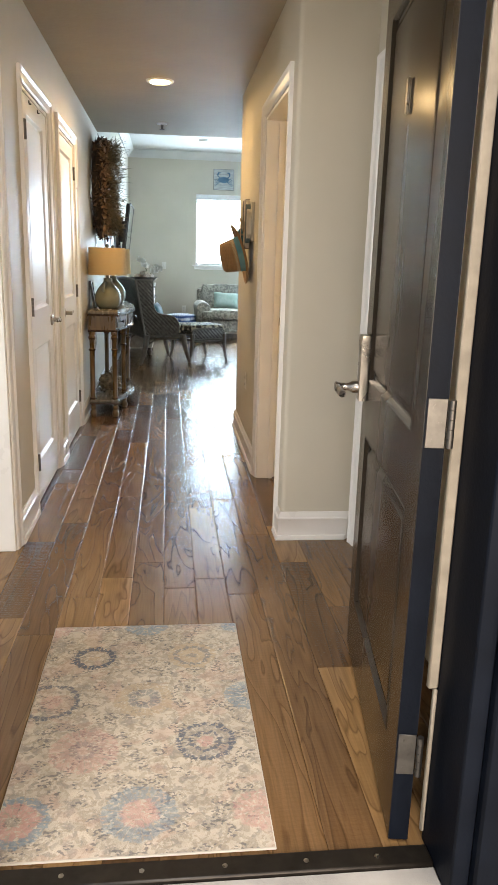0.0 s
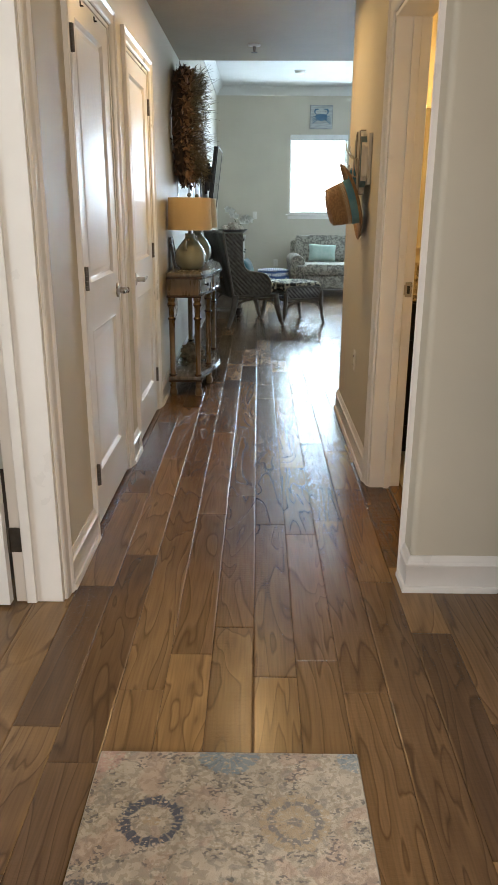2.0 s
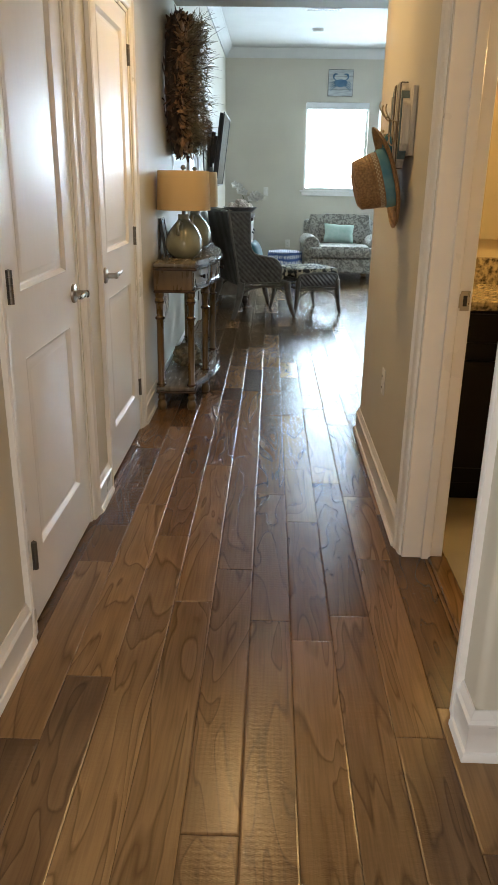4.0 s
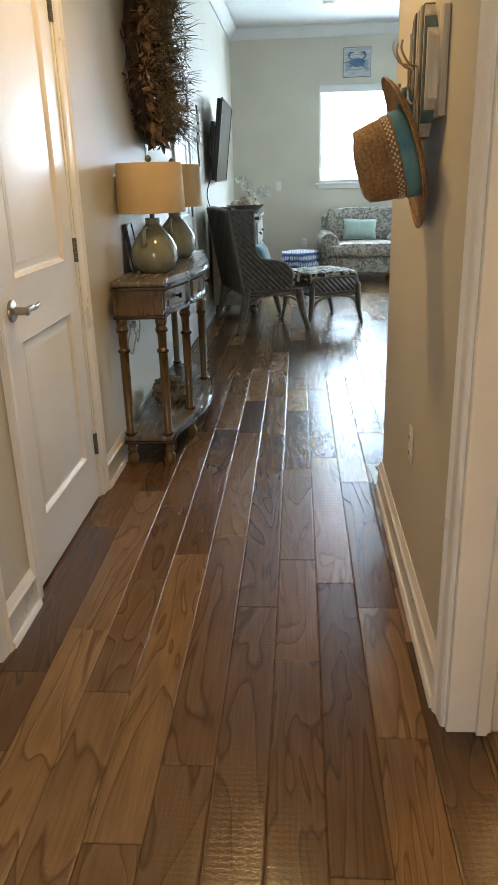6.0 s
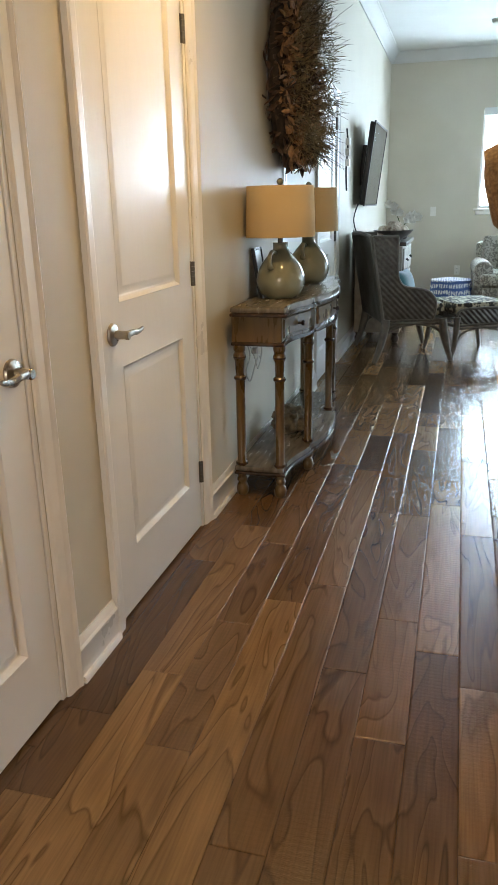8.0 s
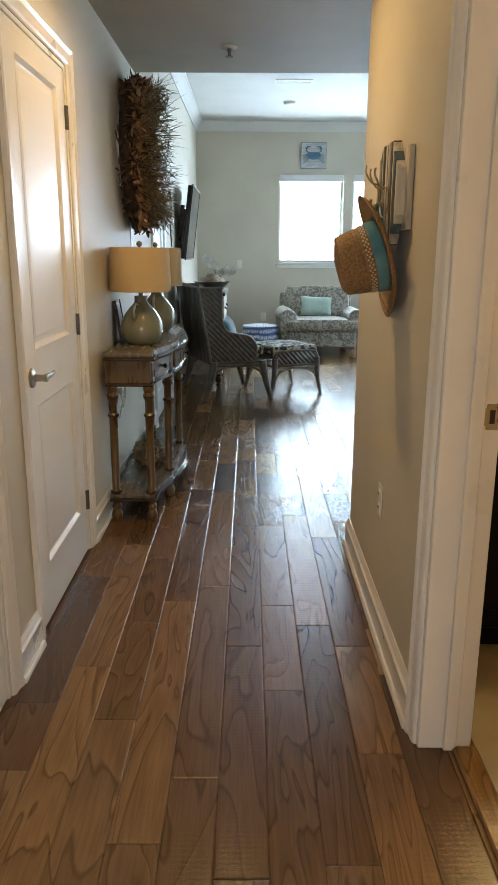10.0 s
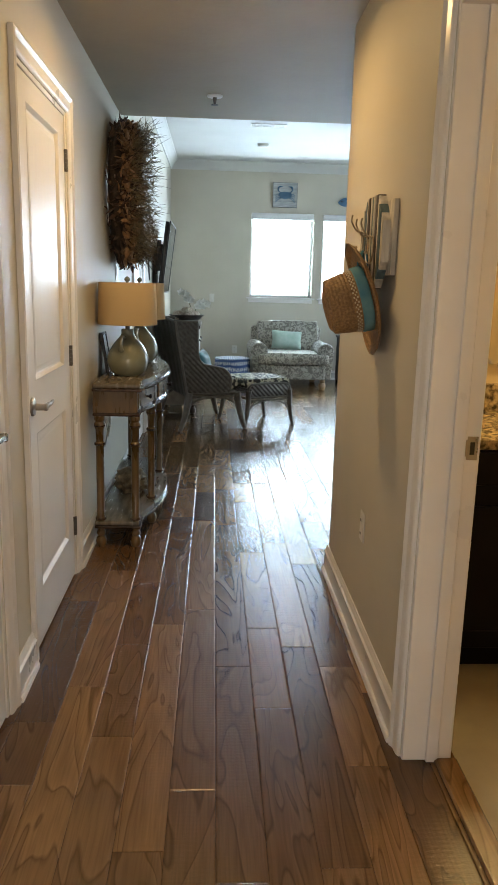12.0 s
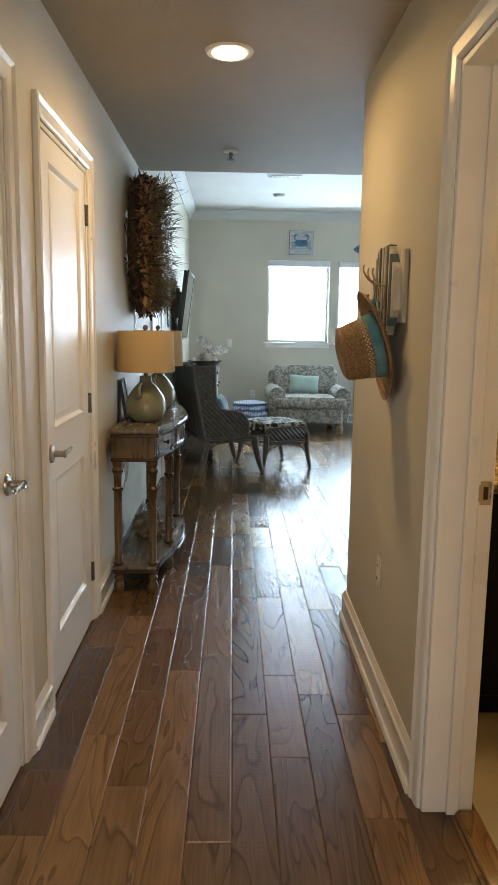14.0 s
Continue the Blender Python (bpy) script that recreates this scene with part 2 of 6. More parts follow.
def tube(points, radius, n=8, bm=None, flat=1.0):
    """A bent rod through points; radius may be a list."""
    bm = bm or bmesh.new()
    ps = [Vector(p) for p in points]
    rs = radius if isinstance(radius, (list, tuple)) else [radius] * len(ps)
    rings = []
    up = None
    for i, p in enumerate(ps):
        d = (ps[min(i + 1, len(ps) - 1)] - ps[max(i - 1, 0)]).normalized()
        if up is None:
            up = Vector((0, 0, 1)) if abs(d.z) < 0.9 else Vector((0, 1, 0))
        side = d.cross(up).normalized()
        up = side.cross(d).normalized()
        rings.append([bm.verts.new(p + (side * math.cos(a) + up * math.sin(a) * flat) * rs[i]) for a in (2 * math.pi * k / n for k in range(n))])
    for a, b in zip(rings, rings[1:]):
        for i in range(n):
            bm.faces.new((a[i], a[(i + 1) % n], b[(i + 1) % n], b[i]))
    bm.faces.new(rings[0][::-1])
    bm.faces.new(rings[-1])
    return bm


def curve(points, n=24):
    """Points along a smooth line through the given points."""
    ps = [Vector(p) for p in points]
    out = []
    for i in range(n):
        t = i / (n - 1) * (len(ps) - 1)
        k = min(int(t), len(ps) - 2)
        u = t - k
        a, b, c, d = ps[max(k - 1, 0)], ps[k], ps[k + 1], ps[min(k + 2, len(ps) - 1)]
        out.append(0.5 * (2 * b + (c - a) * u + (2 * a - 5 * b + 4 * c - d) * u * u + (3 * b - a - 3 * c + d) * u ** 3))
    return out


def prism(outline, z0, z1, bm=None, m=None, bevel=0.0, seg=2):
    """A flat outline (x, y) raised from z0 to z1, its rims rounded."""
    bm = bm or bmesh.new()
    lo = [bm.verts.new((x, y, z0)) for x, y in outline]
    hi = [bm.verts.new((x, y, z1)) for x, y in outline]
    n = len(lo)
    bottom, top = bm.faces.new(lo[::-1]), bm.faces.new(hi)
    for i in range(n):
        bm.faces.new((lo[i], lo[(i + 1) % n], hi[(i + 1) % n], hi[i]))
    vs = lo + hi
    if bevel:
        r = bmesh.ops.bevel(bm, geom=list(set(bottom.edges) | set(top.edges)), offset=bevel, segments=seg, affect="EDGES", profile=0.5)
        vs = list({v for f in r["faces"] for v in f.verts} | {v for v in vs if v.is_valid})
    if m is not None:
        bmesh.ops.transform(bm, matrix=m, verts=vs)
    return bm


def molding(profile, a, b, out, bm=None, up=(0, 0, 1), miter=(0.0, 0.0)):
    """A profile of (out, up) pairs run from a to b; miter: how far each end runs on per metre of out."""
    bm = bm or bmesh.new()
    a, b, out, up = Vector(a), Vector(b), Vector(out), Vector(up)
    d = (b - a).normalized()
    ends = []
    for p, s, mt in ((a, -1, miter[0]), (b, 1, miter[1])):
        ends.append([bm.verts.new(p + out * o + up * u + d * s * mt * o) for o, u in profile])
    n = len(profile)
    for i in range(n):
        bm.faces.new((ends[0][i], ends[0][(i + 1) % n], ends[1][(i + 1) % n], ends[1][i]))
    bm.faces.new(ends[0][::-1])
    bm.faces.new(ends[1])
    return bm


# ---- structure ----
LEFT, RIGHT, FAR = -0.40, 0.81, 13.6
HALL_TOP, LIVING_TOP, TOP = 2.44, 3.04, 3.3
SIDE, HEADER = 4.6, 7.97
T = 0.165


def run_wall(name, axis, at, thick, a, b, holes, top, mat, label):
    """A wall along 'x' or 'y' with its face at 'at'; thick is signed; holes are (from, to, sill, head)."""
    rows = []
    c0, c1 = sorted((at, at + thick))
    pos = a
    for h0, h1, s, h in sorted(holes):
        rows.append((pos, h0, 0, top))
        if s > 0:
            rows.append((h0, h1, 0, s))
        if h < top:
            rows.append((h0, h1, h, top))
        pos = h1
    rows.append((pos, b, 0, top))
    bm = bmesh.new()
    for p, q, z0, z1 in rows:
        if q - p > 1e-4:
            if axis == "y":
                box(bm, c0, c1, p, q, z0, z1)
            else:
                box(bm, p, q, c0, c1, z0, z1)
    return structure(name, bm, mat, label, "wall")


HEAD = 2.055
D0, D1, D2, D3 = (2.67, 3.55), (4.11, 4.885), (5.255, 6.06), (8.60, 9.41)
BATH = (3.82, 4.662)
run_wall("wall_west", "y", LEFT, -T, 1.60, FAR, [(*D0, 0, HEAD), (*D1, 0, HEAD), (*D2, 0, HEAD), (*D3, 0, HEAD - 0.03)], TOP, M_WALL, "warm greige painted hall wall with white doors")
WIN = [(0.745, 1.645), (1.775, 2.675)]
run_wall("wall_north", "x", FAR, 0.18, LEFT - T, SIDE + T, [(*w, 1.185, 2.35) for w in WIN], TOP, M_WALL, "pale greige living room wall with two bright windows")
# opening added out of view for the side lamp; no glass in it
UNSEEN_OPENING = (10.0, 13.2, 0.05, 2.30)
run_wall("wall_east", "y", SIDE, T, 6.11, FAR, [UNSEEN_OPENING], TOP, M_WALL, "plain greige living room wall")


def bullnose_wall(name, rects, mat, label, r=0.022):
    """Wall pieces seen from above, their upright corners rounded."""
    bm = bmesh.new()
    for x0, x1, y0, y1, z0, z1, corners in rects:
        out = []
        for cx, cy, a0, key in ((x0, y0, 180, "sw"), (x1, y0, 270, "se"), (x1, y1, 0, "ne"), (x0, y1, 90, "nw")):
            if key in corners:
                ox, oy = cx + (r if key[1] == "w" else -r), cy + (r if key[0] == "s" else -r)
                out += [(ox + r * math.cos(radians(a0 + k * 15)), oy + r * math.sin(radians(a0 + k * 15))) for k in range(7)]
            else:
                out.append((cx, cy))
        prism(out, z0, z1, bm)
    return structure(name, bm, mat, label, "wall")


BW = RIGHT + 0.15
bullnose_wall("wall_hall_east", [
    (RIGHT, BW, BATH[1], 6.11, 0, TOP, ("nw",)),
    (RIGHT, BW, BATH[0], BATH[1], HEAD, TOP, ()),
    (RIGHT, BW, 3.645, BATH[0], 0, TOP, ("sw",)),
], M_WALL, "warm greige hall wall with rounded drywall corners")
run_wall("wall_entry_return", "x", 3.645, 0.12, BW, 1.145, [], TOP, M_WALL, "greige wall beside the bathroom door")
run_wall("wall_entry_east", "y", 1.145, 0.12, 1.60, 3.765, [(2.72, 3.53, 0, HEAD)], TOP, M_WALL, "greige entry wall with a white closet door")
run_wall("wall_kitchen", "x", 6.11, -0.12, BW, SIDE + T, [], TOP, M_WALL, "plain greige wall round the corner")
run_wall("wall_south", "x", 1.60, 0.16, LEFT, 1.145, [(-0.155, 0.905, 0, 2.13)], TOP, M_WALL, "entry wall with the front door frame")
structure("wall_outside_front", boxes((-2.5, LEFT - T, 1.60, 1.76, -0.02, TOP), (1.265, 4.0, 1.60, 1.76, -0.02, TOP)), M_CONC, "grey rendered outside wall", "wall")
# the hall ceiling's colour carries its dimness and the lamp's warmth
structure("ceiling_hall", boxes((LEFT - T, SIDE, 1.60, HEADER, HALL_TOP, HALL_TOP + 0.1), (LEFT + 0.001, SIDE, HEADER - 0.12, HEADER, HALL_TOP + 0.1, TOP)), M_CEIL, "low hall ceiling, dim light and lamp warmth put into its colour", "ceiling")
structure("ceiling_living", boxes((LEFT - T, SIDE + T, HEADER, FAR, LIVING_TOP, LIVING_TOP + 0.1)), M_CEIL2, "white living room ceiling", "ceiling")
structure("roof_slab", boxes((-3.2, SIDE + T, 1.60, FAR + 0.2, TOP, TOP + 0.1)), M_CONC, "flat slab over the rooms", "roof")
structure("ground", boxes((-60, 60, -80, 1.60, -0.12, -0.02)), M_CONC, "pale concrete porch and ground outside", "ground")
structure("subfloor", boxes((-3.2, SIDE + T, 1.60, FAR + 0.2, -0.06, -0.014)), M_SUB, "dark subfloor under the planks", "floor")
# rooms behind the open doorways
structure("wall_bedroom", boxes((-3.2, -3.05, 1.76, 5.0, 0, TOP), (-3.05, LEFT - T, 1.76, 1.9, 0, TOP), (-3.05, LEFT - T, 4.86, 5.0, 0, TOP), (-3.05, LEFT - T, 1.9, 4.86, HALL_TOP, HALL_TOP + 0.1)), M_WALL, "plain bedroom walls and ceiling", "wall")
structure("wall_bath", boxes((BW, 2.7, 5.67, 5.79, 0, HALL_TOP), (2.7, 2.82, 3.765, 5.79, 0, HALL_TOP), (1.265, 2.7, 3.645, 3.765, 0, HALL_TOP)), M_WALL2, "bathroom walls in warm cream paint", "wall")
structure("floor_bath", boxes((0.975, 2.7, 3.765, 5.67, -0.014, 0.004)), M_TILE, "beige bathroom floor tile", "floor")
structure("bath_threshold", boxes((0.905, 0.975, BATH[0] + 0.02, BATH[1] - 0.02, -0.014, 0.012), bevel=0.006), M_FLOOR, "wooden threshold strip at the bathroom door", "threshold")

# ---- trim ----
CASING = [(0, 0), (0, 0.066), (0.017, 0.066), (0.021, 0.058), (0.017, 0.05), (0.013, 0.044), (0.011, 0.012), (0.008, 0.004), (0.004, 0)]
BASE = [(0, 0.0), (0.026, 0.0), (0.026, 0.012), (0.021, 0.02), (0.015, 0.022), (0.015, 0.096), (0.018, 0.1), (0.018, 0.106), (0.011, 0.112), (0.009, 0.122), (0.006, 0.128), (0.004, 0.136), (0, 0.136)]


def casing(parent, wall_x, side, y0, y1, head, name="casing", along="y"):
    """Two legs and a head of door casing on a wall face; side is the way out of the wall."""
    for nm, a, b, up in (("casing_leg", (y0, 0), (y0, head), -1), ("casing_leg", (y1, 0), (y1, head), 1), ("casing_head", (y0, head), (y1, head), 0)):
        bm = bmesh.new()
        prof = CASING
        def P(u, z):
            return (wall_x, u, z) if along == "y" else (u, wall_x, z)
        outv = (side, 0, 0) if along == "y" else (0, side, 0)
        if up:
            upv = (0, up, 0) if along == "y" else (up, 0, 0)
            # upright leg, mitred at its head
            vs = []
            for z, mit in ((0, 0), (head, 1)):
                vs.append([bm.verts.new(Vector(P(a[0], z)) + Vector(outv) * o + Vector(upv) * u + Vector((0, 0, mit * u))) for o, u in prof])
        else:
            vs = []
            for (u0, sgn) in ((a[0], -1), (b[0], 1)):
                upv = (0, 1, 0) if along == "y" else (1, 0, 0)
                vs.append([bm.verts.new(Vector(P(u0, head)) + Vector(outv) * o + Vector((0, 0, u)) + Vector(upv) * sgn * u) for o, u in prof])
        n = len(prof)
        for i in range(n):
            bm.faces.new((vs[0][i], vs[0][(i + 1) % n], vs[1][(i + 1) % n], vs[1][i]))
        bm.faces.new(vs[0][::-1])
        bm.faces.new(vs[1])
        part(nm, bm, M_TRIM, parent, smooth=False)


def jamb(parent, x0, x1, y0, y1, head, stop_x=None):
    t = 0.018
    part("jamb", boxes((x0, x1, y0, y0 + t, 0, head), bevel=0.002), M_TRIM, parent)
    part("jamb", boxes((x0, x1, y1 - t, y1, 0, head), bevel=0.002), M_TRIM, parent)
    part("jamb_head", boxes((x0, x1, y0 + t, y1 - t, head - t, head), bevel=0.002), M_TRIM, parent)
    if stop_x is not None:
        s0, s1 = stop_x
        part("door_stop", boxes((s0, s1, y0 + t, y0 + t + 0.012, 0, head - t), bevel=0.002), M_TRIM, parent)
        part("door_stop", boxes((s0, s1, y1 - t - 0.012, y1 - t, 0, head - t), bevel=0.002), M_TRIM, parent)


def panel_leaf(w, h, t=0.035, panels=((0.122, 0.21, 0.812), (0.122, 1.0, 1.94))):
    """A moulded door leaf: x from 0 to w, face at y = 0 towards -y; each panel has a sloped ovolo, a field and a raised centre."""
    bm = bmesh.new()
    xs = [0, panels[0][0], w - panels[0][0], w]
    zs = [0] + [z for p in panels for z in p[1:]] + [h]
    for i in range(3):
        for k in range(len(zs) - 1):
            if i == 1 and k % 2 == 1:
                continue
            bm.faces.new([bm.verts.new(v) for v in ((xs[i], 0, zs[k]), (xs[i + 1], 0, zs[k]), (xs[i + 1], 0, zs[k + 1]), (xs[i], 0, zs[k + 1]))])
    for s, z0, z1 in panels:
        steps = [(0.0, 0.0), (0.003, -0.002), (0.007, 0.001), (0.013, 0.010), (0.018, 0.013), (0.023, 0.013), (0.045, 0.004), (0.048, 0.0035)]
        rings = []
        for ins, dep in steps:
            a, b, c, d = s + ins, w - s - ins, z0 + ins, z1 - ins
            rings.append([bm.verts.new(v) for v in ((a, dep, c), (b, dep, c), (b, dep, d), (a, dep, d))])
        for p, q in zip(rings, rings[1:]):
            for i in range(4):
                bm.faces.new((p[i], p[(i + 1) % 4], q[(i + 1) % 4], q[i]))
        bm.faces.new(rings[-1])
    # edges and back
    for q in (((0, 0, 0), (0, t, 0), (0, t, h), (0, 0, h)), ((w, 0, 0), (w, 0, h), (w, t, h), (w, t, 0)), ((0, 0, h), (0, t, h), (w, t, h), (w, 0, h)), ((0, 0, 0), (w, 0, 0), (w, t, 0), (0, t, 0)), ((0, t, 0), (w, t, 0), (w, t, h), (0, t, h))):
        bm.faces.new([bm.verts.new(v) for v in q])
    bmesh.ops.remove_doubles(bm, verts=bm.verts, dist=0.0002)
    return bm


def lever(parent, x, z, way, face=0.0):
    """A lever handle with a domed rose on a leaf's front face."""
    rose = lathe([(0.034, 0), (0.034, 0.004), (0.031, 0.009), (0.022, 0.012), (0.013, 0.014), (0.012, 0.04), (0.014, 0.052), (0.011, 0.056)], 20, m=pose(x, face, z, 90))
    r = part("door_handle", rose, M_STEEL, parent, "satin nickel lever handle")
    pts = curve([(x, face - 0.046, z), (x + way * 0.04, face - 0.05, z + 0.003), (x + way * 0.08, face - 0.046, z - 0.002), (x + way * 0.115, face - 0.05, z + 0.006)], 12)
    part("lever", tube(pts, [0.009, 0.009, 0.0085, 0.008, 0.008, 0.0075, 0.0075, 0.007, 0.007, 0.006, 0.0055, 0.004], 8, flat=1.25), M_STEEL, r)


def knuckle_hinge(parent, x, z, y=-0.004, h=0.09, plate=0.0):
    bm = bmesh.new()
    for k in range(5):
        lathe([(0.0085, 0), (0.0085, h / 5 - 0.001)], 10, bm, pose(x, y - 0.002, z - h / 2 + k * h / 5))
    box(bm, x - 0.011, x + 0.011, y + 0.001, y + 0.0035, z - h / 2, z + h / 2)
    if plate:
        box(bm, x - plate, x, y + 0.002, y + 0.0045, z - h / 2, z + h / 2)
    part("hinge", bm, M_DULL, parent, "dull steel butt hinge")


def hall_door(name, span, hinge_high, label, head=HEAD):
    """A closed two-panel door in the west wall."""
    y0, y1 = span
    d = thing(name, label, "door")
    d["kind"] = "structure"
    casing(d, LEFT, 1, y0, y1, head)
    jamb(d, LEFT - T + 0.002, LEFT - 0.001, y0, y1, head, (LEFT - 0.075, LEFT - 0.042))
    w, h = y1 - y0 - 0.042, head - 0.018 - 0.013
    leaf = part("leaf", panel_leaf(w, h), M_DOOR, d)
    # the leaf's own x runs along world y, its front looks into the hall
    leaf.matrix_local = Matrix.Translation((LEFT - 0.006, y0 + 0.021, 0.010)) @ Matrix.Rotation(radians(90), 4, "Z")
    hx = w if hinge_high else 0
    lever(leaf, 0.066 if hinge_high else w - 0.046, 0.915, 1 if hinge_high else -1)
    for z in (0.235, 1.03, 1.85):
        knuckle_hinge(leaf, hx + (0.004 if hinge_high else 0.004), z, -0.004 if hinge_high else -0.014)
    return d


closet = hall_door("door_1", D1, False, "closed white two-panel closet door with lever handle")
for y in (4.36, 4.60):
    part("over_door_hook", boxes((LEFT - 0.006, LEFT - 0.002, y, y + 0.010, 2.006, 2.026), (LEFT - 0.002, LEFT + 0.007, y, y + 0.010, 2.006, 2.011), bevel=0.001), M_KNOBS, closet, "small dark over-door hook")
hall_door("door_2", D2, True, "closed white two-panel hall door with lever handle")
hall_door("door_3", D3, True, "closed white two-panel door in the living room wall", HEAD - 0.03)

# open bedroom door
d0 = tagged(thing("door_4", "white bedroom door standing open into the room", "door"), kind="structure")
casing(d0, LEFT, 1, *D0, HEAD)
jamb(d0, LEFT - T + 0.001, LEFT - 0.001, *D0, HEAD, (LEFT - 0.125, LEFT - 0.09))
leaf = part("leaf", panel_leaf(0.83, 2.02), M_DOOR, d0)
leaf.matrix_local = Matrix.Translation((LEFT - T - 0.006, 3.488, 0.012)) @ Matrix.Rotation(radians(180), 4, "Z") @ Matrix.Translation((0, -0.035, 0))
for z in (0.235, 1.03, 1.85):
    bm = boxes((LEFT - T + 0.0, LEFT - T + 0.038, 3.5285, 3.5318, z - 0.045, z + 0.045), bevel=0.001)
    lathe([(0.0065, 0), (0.0065, 0.09)], 10, bm, pose(LEFT - T - 0.004, 3.526, z - 0.045))
    part("hinge", bm, M_DULL, d0, "dull steel butt hinge")

# bathroom doorway
db = tagged(thing("door_5", "white cased opening to the bathroom, its door swung inside", "door"), kind="structure")
casing(db, RIGHT, -1, *BATH, HEAD)
jamb(db, RIGHT + 0.001, BW - 0.001, *BATH, HEAD, (RIGHT + 0.07, RIGHT + 0.105))
bm = boxes((RIGHT + 0.112, RIGHT + 0.142, BATH[1] - 0.0205, BATH[1] - 0.0178, 0.92, 0.985), bevel=0.001)
box(bm, RIGHT + 0.104, RIGHT + 0.112, BATH[1] - 0.0225, BATH[1] - 0.0178, 0.93, 0.975)
part("strike_plate", bm, M_STEEL, db, "brushed nickel strike plate")
# no recess here: a black chip on the plate gives the hole's shade
part("strike_hole_shade", boxes((RIGHT + 0.12, RIGHT + 0.133, BATH[1] - 0.0212, BATH[1] - 0.0206, 0.935, 0.97)), M_BLACK, db, "flat black chip for the shade in the latch hole", smooth=False)

# closet door beside the entry
dc = tagged(thing("door_6", "closed white closet door beside the entry", "door"), kind="structure")
casing(dc, 1.145, -1, 2.72, 3.53, HEAD)
jamb(dc, 1.146, 1.264, 2.72, 3.53, HEAD)
leaf = part("leaf", panel_leaf(0.768, 2.02), M_DOOR, dc)
leaf.matrix_local = Matrix.Translation((1.152, 3.509, 0.01)) @ Matrix.Rotation(radians(-90), 4, "Z")


def baseboard(name, a, b, out, miter=(0, 0)):
    structure(name, molding(BASE, a, b, out, miter=miter), M_TRIM, "white painted baseboard with shoe moulding", "baseboard")


CW = 0.067
baseboard("baseboard_west_entry", (LEFT, 1.765, 0), (LEFT, D0[0] - CW, 0), (1, 0, 0))
baseboard("baseboard_west_a", (LEFT, D0[1] + CW, 0), (LEFT, D1[0] - CW, 0), (1, 0, 0))
baseboard("baseboard_west_b", (LEFT, D1[1] + CW, 0), (LEFT, D2[0] - CW, 0), (1, 0, 0))
baseboard("baseboard_west_c", (LEFT, D2[1] + CW, 0), (LEFT, D3[0] - CW, 0), (1, 0, 0))
baseboard("baseboard_west_d", (LEFT, D3[1] + CW, 0), (LEFT, FAR, 0), (1, 0, 0), (0, -1))
baseboard("baseboard_north", (LEFT, FAR, 0), (SIDE, FAR, 0), (0, -1, 0), (-1, 0))
baseboard("baseboard_east_hall", (RIGHT, BATH[1] + CW, 0), (RIGHT, 6.11, 0), (-1, 0, 0), (0, 1))
baseboard("baseboard_kitchen", (RIGHT, 6.11, 0), (SIDE, 6.11, 0), (0, 1, 0), (1, 0))
baseboard("baseboard_return", (RIGHT, 3.645, 0), (1.145, 3.645, 0), (0, -1, 0), (1, -1))
baseboard("baseboard_pier", (RIGHT, 3.645, 0), (RIGHT, BATH[0] - CW, 0), (-1, 0, 0), (1, 0))

CROWN = [(0, 0), (0.0, -0.125), (0.012, -0.125), (0.016, -0.11), (0.03, -0.095), (0.05, -0.06), (0.078, -0.03), (0.09, -0.018), (0.1, -0.014), (0.1, 0)]
structure("trim_crown_west", molding(CROWN, (LEFT, HEADER, LIVING_TOP), (LEFT, FAR, LIVING_TOP), (1, 0, 0), miter=(0, -1)), M_CEIL2, "white crown moulding", "trim")
structure("trim_crown_north", molding(CROWN, (LEFT, FAR, LIVING_TOP), (SIDE, FAR, LIVING_TOP), (0, -1, 0), miter=(-1, 0)), M_CEIL2, "white crown moulding", "trim")

# ---- windows ----
M_GLASS = bpy.data.materials.new("window_glass")
M_GLASS.use_nodes = True
g = M_GLASS.node_tree.nodes["Principled BSDF"]
g.inputs["Transmission Weight"].default_value, g.inputs["Roughness"].default_value, g.inputs["IOR"].default_value = 1.0, 0.0, 1.05
M_BLIND = material("shade_fabric", (0.72, 0.72, 0.72), 0.8, vary=0.03, bump=0.1)


def living_window(name, x0, x1, z0=1.185, z1=2.35):
    w = tagged(thing(name, "bright white-framed window with a raised roller shade", "window"), kind="structure")
    f = 0.035
    y = FAR + 0.09
    part("window_frame", boxes((x0, x0 + f, y, y + 0.05, z0, z1), (x1 - f, x1, y, y + 0.05, z0, z1), (x0 + f, x1 - f, y, y + 0.05, z0, z0 + f), (x0 + f, x1 - f, y, y + 0.05, z1 - f, z1)), M_TRIM, w, smooth=False)
    p = part("pane", boxes((x0 + f, x1 - f, y + 0.02, y + 0.026, z0 + f, z1 - f)), M_GLASS, w, smooth=False)
    p.visible_shadow = False
    part("window_sill", boxes((x0 - 0.05, x1 + 0.05, FAR - 0.035, FAR + 0.09, z0 - 0.022, z0 - 0.0), bevel=0.004), M_TRIM, w)
    part("apron", boxes((x0 - 0.02, x1 + 0.02, FAR - 0.014, FAR - 0.001, z0 - 0.075, z0 - 0.024), bevel=0.004), M_TRIM, w)
    part("shade_valance", boxes((x0 + 0.005, x1 - 0.005, FAR - 0.03, FAR + 0.05, z1 - 0.075, z1 + 0.012), bevel=0.006), M_BLIND, w)
    return w


for i, (a, b) in enumerate(WIN):
    living_window("window_%d" % (i + 1), a, b)
structure("backdrop", boxes((0.2, 3.2, FAR + 0.45, FAR + 0.46, 0.7, 2.8)), M_DAY, "overexposed daylight outside the windows", "backdrop")

